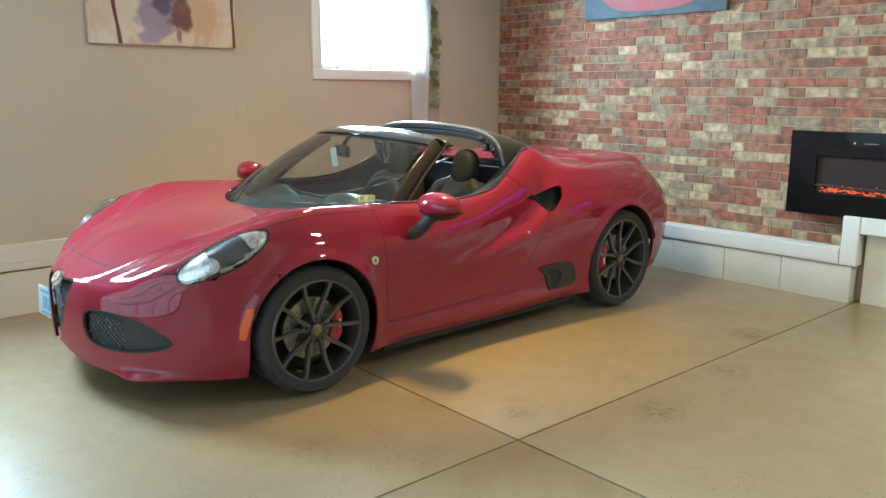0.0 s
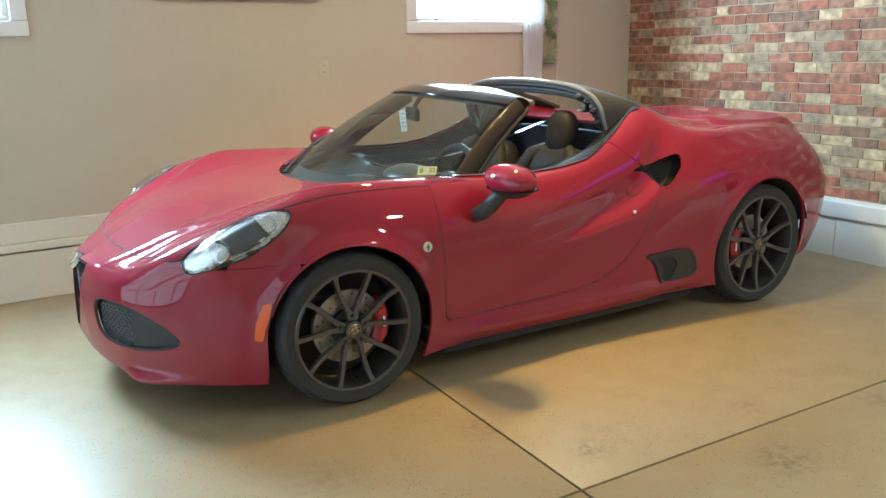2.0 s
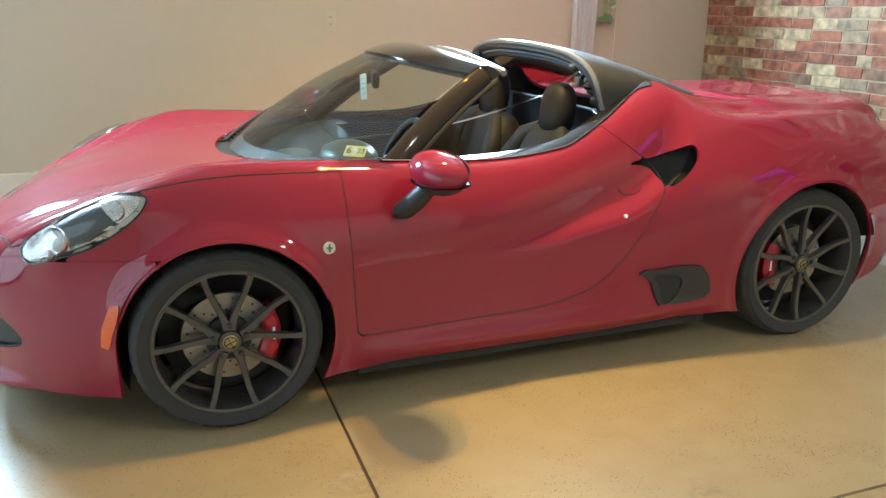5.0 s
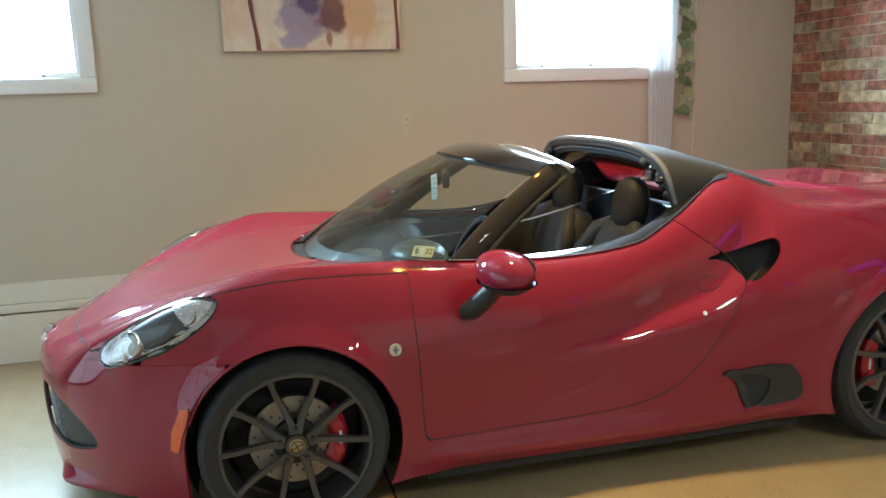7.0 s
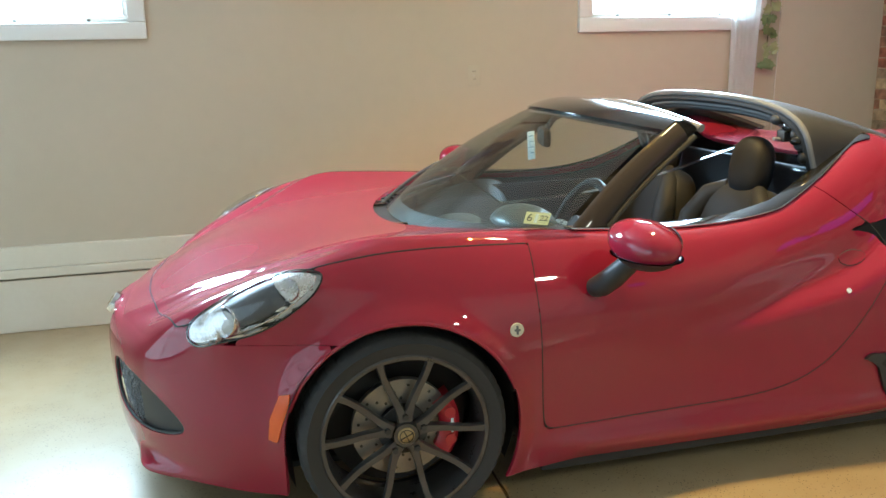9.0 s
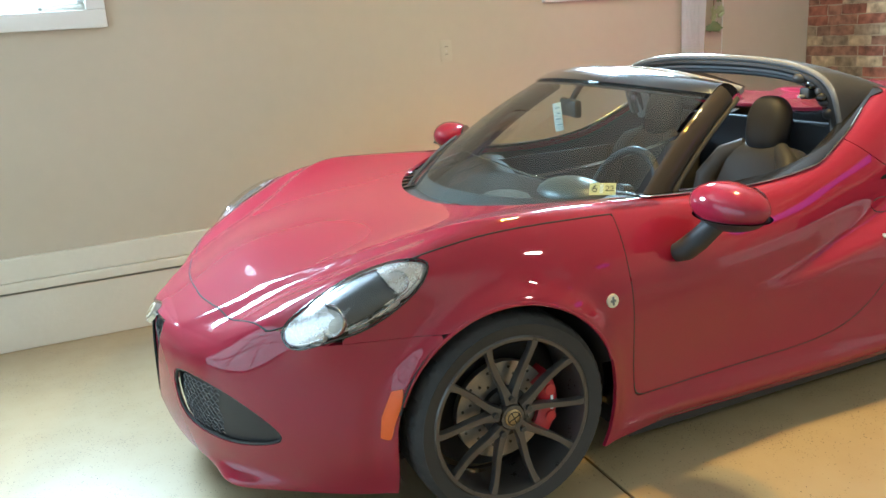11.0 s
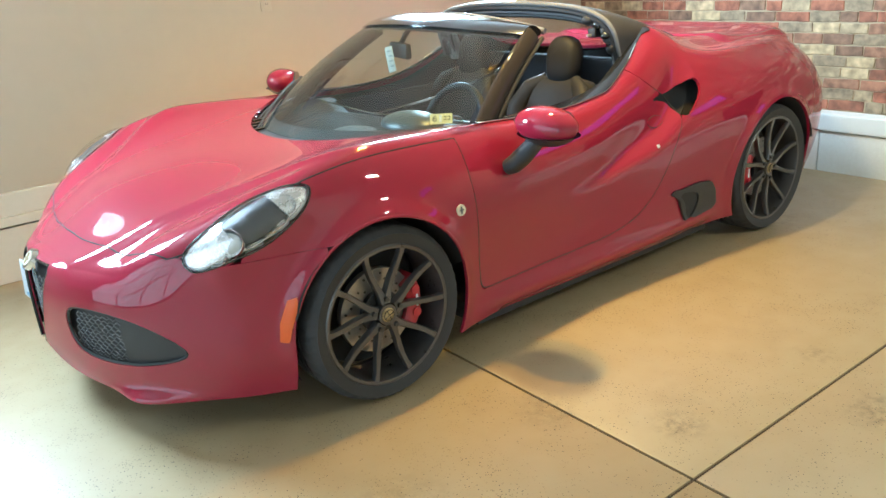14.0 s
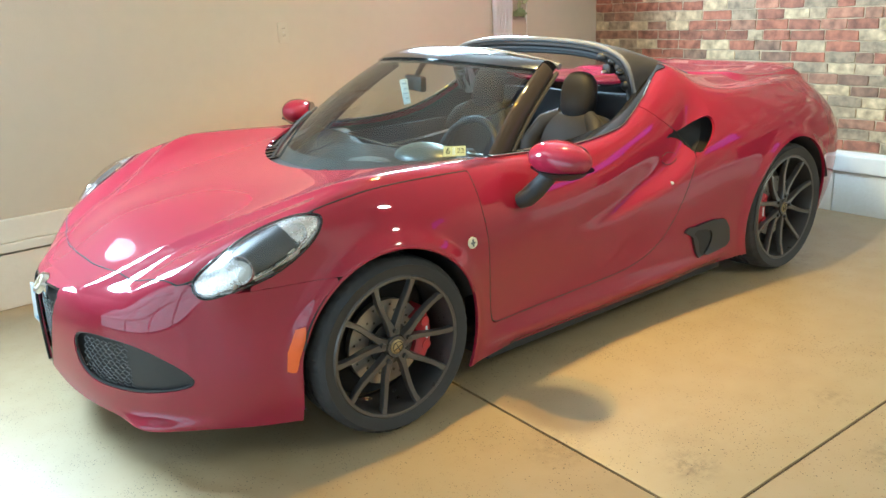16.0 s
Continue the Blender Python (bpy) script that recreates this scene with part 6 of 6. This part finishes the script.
# ---------------------------------------------------------------- things on the brick wall
fire = empty("electric_fireplace", Matrix.Translation((3.715, -2.02, 0.585)))
tagged(fire, "black wall-mounted electric fireplace with glowing orange embers", "fireplace")
FW, FH = 0.625, 0.572
b = bmesh.new()
for y0, y1, z0, z1 in ((-FW, FW, 0, 0.150), (-FW, FW, FH - 0.165, FH), (-FW, -FW + 0.185, 0.1505, FH - 0.1655), (FW - 0.185, FW, 0.1505, FH - 0.1655)):
    box(-0.105, y0, z0, -0.085, y1, z1, bm=b)
part("glass_front", b, mat("fireplace_glass", (0.006, 0.006, 0.006), 0.22, coat=0.25, spec=0.2, rvary=0.04, scale=5), fire, "gloss black glass surround")
part("casing", box(-0.0848, -FW + 0.012, 0.012, -0.004, FW - 0.012, FH - 0.012, 0.004), M_BLACK, fire)
part("firebox", box(-0.0862, -FW + 0.186, 0.1515, -0.0852, FW - 0.186, FH - 0.166), M_FIREBOX, fire, "dim brown firebox back")
rnd = random.Random(3)
for k in range(9):
    y = -0.40 + 0.8 * k / 8 + rnd.uniform(-0.03, 0.03)
    ln = rnd.uniform(0.06, 0.13)
    a = rnd.uniform(-0.35, 0.35)
    z = 0.178 + rnd.uniform(0, 0.022)
    part("log", tube([(-0.093, y - ln * math.cos(a), z - ln * math.sin(a) * 0.5), (-0.094, y, z + 0.006), (-0.093, y + ln * math.cos(a), z + ln * math.sin(a) * 0.5)], [0.0075, 0.0085, 0.0065], 8), M_LOG, fire)
b = bmesh.new()
for k in range(130):
    y, z = rnd.uniform(-0.43, 0.43), 0.158 + abs(rnd.gauss(0, 0.022))
    r = rnd.uniform(0.003, 0.009)
    box(-0.0895, y - r * 1.6, z - r * 0.5, -0.0865, y + r * 1.6, z + r * 0.5, bm=b)
part("ember_bed", b, M_EMBER, fire, "bed of glowing embers", smooth=None)
b = bmesh.new()
for k in range(60):
    y, z = rnd.uniform(-0.42, 0.42), 0.166 + rnd.uniform(0, 0.030)
    h, w = rnd.uniform(0.006, 0.024), rnd.uniform(0.004, 0.012)
    tip = y + rnd.uniform(-0.02, 0.02)
    vs = [b.verts.new((-0.0875 - 0.0004 * (k % 5), yy, z2)) for yy, z2 in ((y - w, z), (y + w, z), (y + w * 0.6 + (tip - y) * 0.5, z + h * 0.5), (tip, z + h), (y - w * 0.6 + (tip - y) * 0.5, z + h * 0.5))]
    b.faces.new(vs)
thick(b, 0.0006)
part("flames", b, M_FLAME, fire, "low orange flames", smooth=None)
b = bmesh.new()
cyl(b, Matrix.Translation((-0.1055, 0.20, 0.50)) @ Matrix.Rotation(radians(90), 4, "Y"), 0.007, 0.007, 0.002, 12)
part("sensor", b, M_SILVER, fire)
part("touch_keys", box(-0.1062, 0.05, 0.497, -0.1052, 0.14, 0.503), M_SEAL, fire)

art = empty("canvas_painting", Matrix.Translation((WALL_X - 0.008, -0.145, 2.012)))
tagged(art, "grey-blue canvas with a broad red shape, above the fireplace", "painting")
part("canvas", box(-0.045, -0.655, 0, 0, 0.655, 0.62, 0.004), canvas_material("grey_blue_canvas", [(0.075, 0.105, 0.13), (0.11, 0.15, 0.175), (0.085, 0.11, 0.13)], 3, 7.7), art)
ring = []
for k in range(48):
    a = 2 * math.pi * k / 48
    c_, s_2 = math.cos(a), math.sin(a)
    ring.append((0.50 * math.copysign(abs(c_) ** 0.6, c_), 0.33 + 0.29 * math.copysign(abs(s_2) ** 0.7, s_2)))
b = bmesh.new()
b.faces.new([b.verts.new((-0.048, y, z)) for y, z in ring])
thick(b, 0.0015)
part("red_shape", b, mat("red_pink_wash", (0.36, 0.085, 0.09), 0.7, vary=0.9, scale=4, tint=(0.30, 0.15, 0.15)), art)

# ---------------------------------------------------------------- behind the camera: what shows in the paint's reflections
gd = empty("garage_door", Matrix.Translation((ROOM_L, -2.4, 0)))
tagged(gd, "full-view garage door with translucent panes and grey frame", "garage door", kind="structure")
for r in range(4):
    for c in range(8):
        y0, z0 = -3.15 + 0.825 * c, 0.02 + 0.56 * r
        part("pane", box(0.010, y0 + 0.016, z0 + 0.016, 0.030, y0 + 0.809, z0 + 0.544, 0.004), M_GARAGE, gd, "translucent pane bright with daylight")
for r in range(5):
    part("rail", box(0.004, -3.18, 0.02 + 0.56 * r - 0.017, 0.05, 3.48, 0.02 + 0.56 * r + 0.017, 0.004), M_ALU, gd)
for c in range(9):
    part("stile", box(0.004, -3.15 + 0.825 * c - 0.017, 0.05, 0.046, -3.15 + 0.825 * c + 0.017, 2.23, 0.004), M_ALU, gd)
lampo = empty("ceiling_lamp", Matrix.Translation((0.92, -0.64, CEIL)))
tagged(lampo, "black ceiling spotlight with a warm bulb in a short can", "spotlight")
bm = bmesh.new()
cyl(bm, Matrix.Translation((0, 0, -0.008)), 0.05, 0.05, 0.016, 24)
part("ceiling_rose", bm, M_BLACK, lampo)
part("stem", tube([(0, 0, -0.016), (0, 0, -0.098)], 0.008, 8), M_BLACK, lampo)
can = [[Vector((r * math.cos(a), r * math.sin(a), z)) for z, r in ((0.045, 0.02), (0.040, 0.075), (0.02, 0.096), (-0.12, 0.098))] for a in np.linspace(0, 2 * math.pi, 32, endpoint=False)]
bm = bmesh.new()
loops = [[bm.verts.new(Matrix.Translation((0, 0, -CEIL)) @ Matrix.Translation((-0.92, 0.64, 0)) @ SPOT @ p) for p in row] for row in can]
for k in range(32):
    for q in range(3):
        bm.faces.new((loops[k][q], loops[k][q + 1], loops[(k + 1) % 32][q + 1], loops[(k + 1) % 32][q]))
bm.faces.new([row[0] for row in loops])
thick(bm, 0.002)
part("can", bm, M_BLACK, lampo, "black metal can round the bulb", smooth=50)
# the first base is added only to carry the unseen fill light
for x, y in ((1.10, -0.56), (2.2, -4.0)):
    lampo = empty("ceiling_lamp", Matrix.Translation((x, y, CEIL)))
    tagged(lampo, "round unseen base, for the room lamp and the added fill", "lamp")
    b = bmesh.new()
    cyl(b, Matrix.Translation((0, 0, -0.03)), 0.16, 0.15, 0.05, 40)
    part("base", b, M_WHITE, lampo)
sign = mesh_ob("led_panel", box(WALL_X - 0.09, -3.2, 1.55, WALL_X - 0.03, -2.4, 1.80, 0.01), M_PURPLE, smooth=40)
tagged(sign, "purple glowing LED panel on the wall", "light panel")
sign = mesh_ob("led_panel", box(WALL_X - 0.09, -5.32, 1.95, WALL_X - 0.03, -5.08, 2.15, 0.01), M_PURPLE, smooth=40)
tagged(sign, "purple glowing LED panel on the wall", "light panel")

# ---------------------------------------------------------------- bricks of the east wall
rnd = random.Random(21)
ROW = 0.0672
yy0, yy1, zz0, zz1 = -3.3, WALL_Y, 0.374, CEIL
shapes = {}


def brick_mesh(w, h, var):
    """One slightly uneven brick face, w by h, bevelled at its front edge."""
    key = (round(w, 3), round(h, 3), var)
    if key not in shapes:
        r = random.Random(hash(key) % 9999 if False else int(w * 10000) + var * 77)
        e, d = 0.0026, 0.0045
        j = [r.uniform(-0.0038, 0.0038) for _ in range(8)]
        o = [(-w / 2 + j[0], -h / 2 + j[1]), (0, -h / 2 + j[2]), (w / 2 + j[3], -h / 2 + j[4]), (w / 2 + j[5], h / 2 + j[6]), (0, h / 2 + j[7]), (-w / 2 + j[2], h / 2 + j[0])]
        v = [(0, y, z) for y, z in o] + [(-d, y - math.copysign(e, y) if y else y, z - math.copysign(e, z)) for y, z in o]
        f = [(i, (i + 1) % 6, 6 + (i + 1) % 6, 6 + i) for i in range(6)] + [(6, 7, 10, 11), (7, 8, 9, 10)]
        me = bpy.data.meshes.new("brick")
        me.from_pydata(v, [], f)
        me.update()
        if me.polygons[6].normal.x > 0:
            me.flip_normals()
        me.materials.append(M_BRICK)
        shapes[key] = me
    return shapes[key]


rest_v, rest_f = [], []
count = 0
z, row = zz0 + 0.002, 0
while z + ROW * 0.6 < zz1:
    h = min(ROW - 0.006, zz1 - z - 0.003)
    y = yy1 - 0.004 - (0.5 * (row % 2)) * 0.19 * 0
    first = True
    while y > yy0:
        w = rnd.choice((0.105, 0.185, 0.185, 0.205, 0.225, 0.165))
        if first:
            w *= (0.45, 1.0, 0.7)[row % 3]
            first = False
        y -= w
        cy, cz = y + w / 2, z + h / 2
        y -= 0.0055
        if -3.2 < cy < -1.40 and 0.60 < cz < 1.14 or (cy < -1.80 and cz < 0.62):
            continue
        if count < 300 and -1.75 < cy < 0.75 and 0.37 < cz < 1.95:
            ob = new("brick", brick_mesh(w, h, rnd.randint(0, 3)))
            ob.parent = wall_east
            ob.location = (WALL_X, cy, cz)
            count += 1
        else:
            me = brick_mesh(w, h, rnd.randint(0, 3))
            k = len(rest_v)
            rest_v += [(WALL_X + v.co.x, cy + v.co.y, cz + v.co.z) for v in me.vertices]
            rest_f += [[k + i for i in p.vertices] for p in me.polygons]
    z += ROW
    row += 1
me = bpy.data.meshes.new("brickwork")
me.from_pydata(rest_v, [], rest_f)
me.materials.append(M_BRICKS)
me.update()
ob = new("brickwork", me)
ob.parent = wall_east
tagged(ob, "weathered red and cream bricks", kind="stuff")
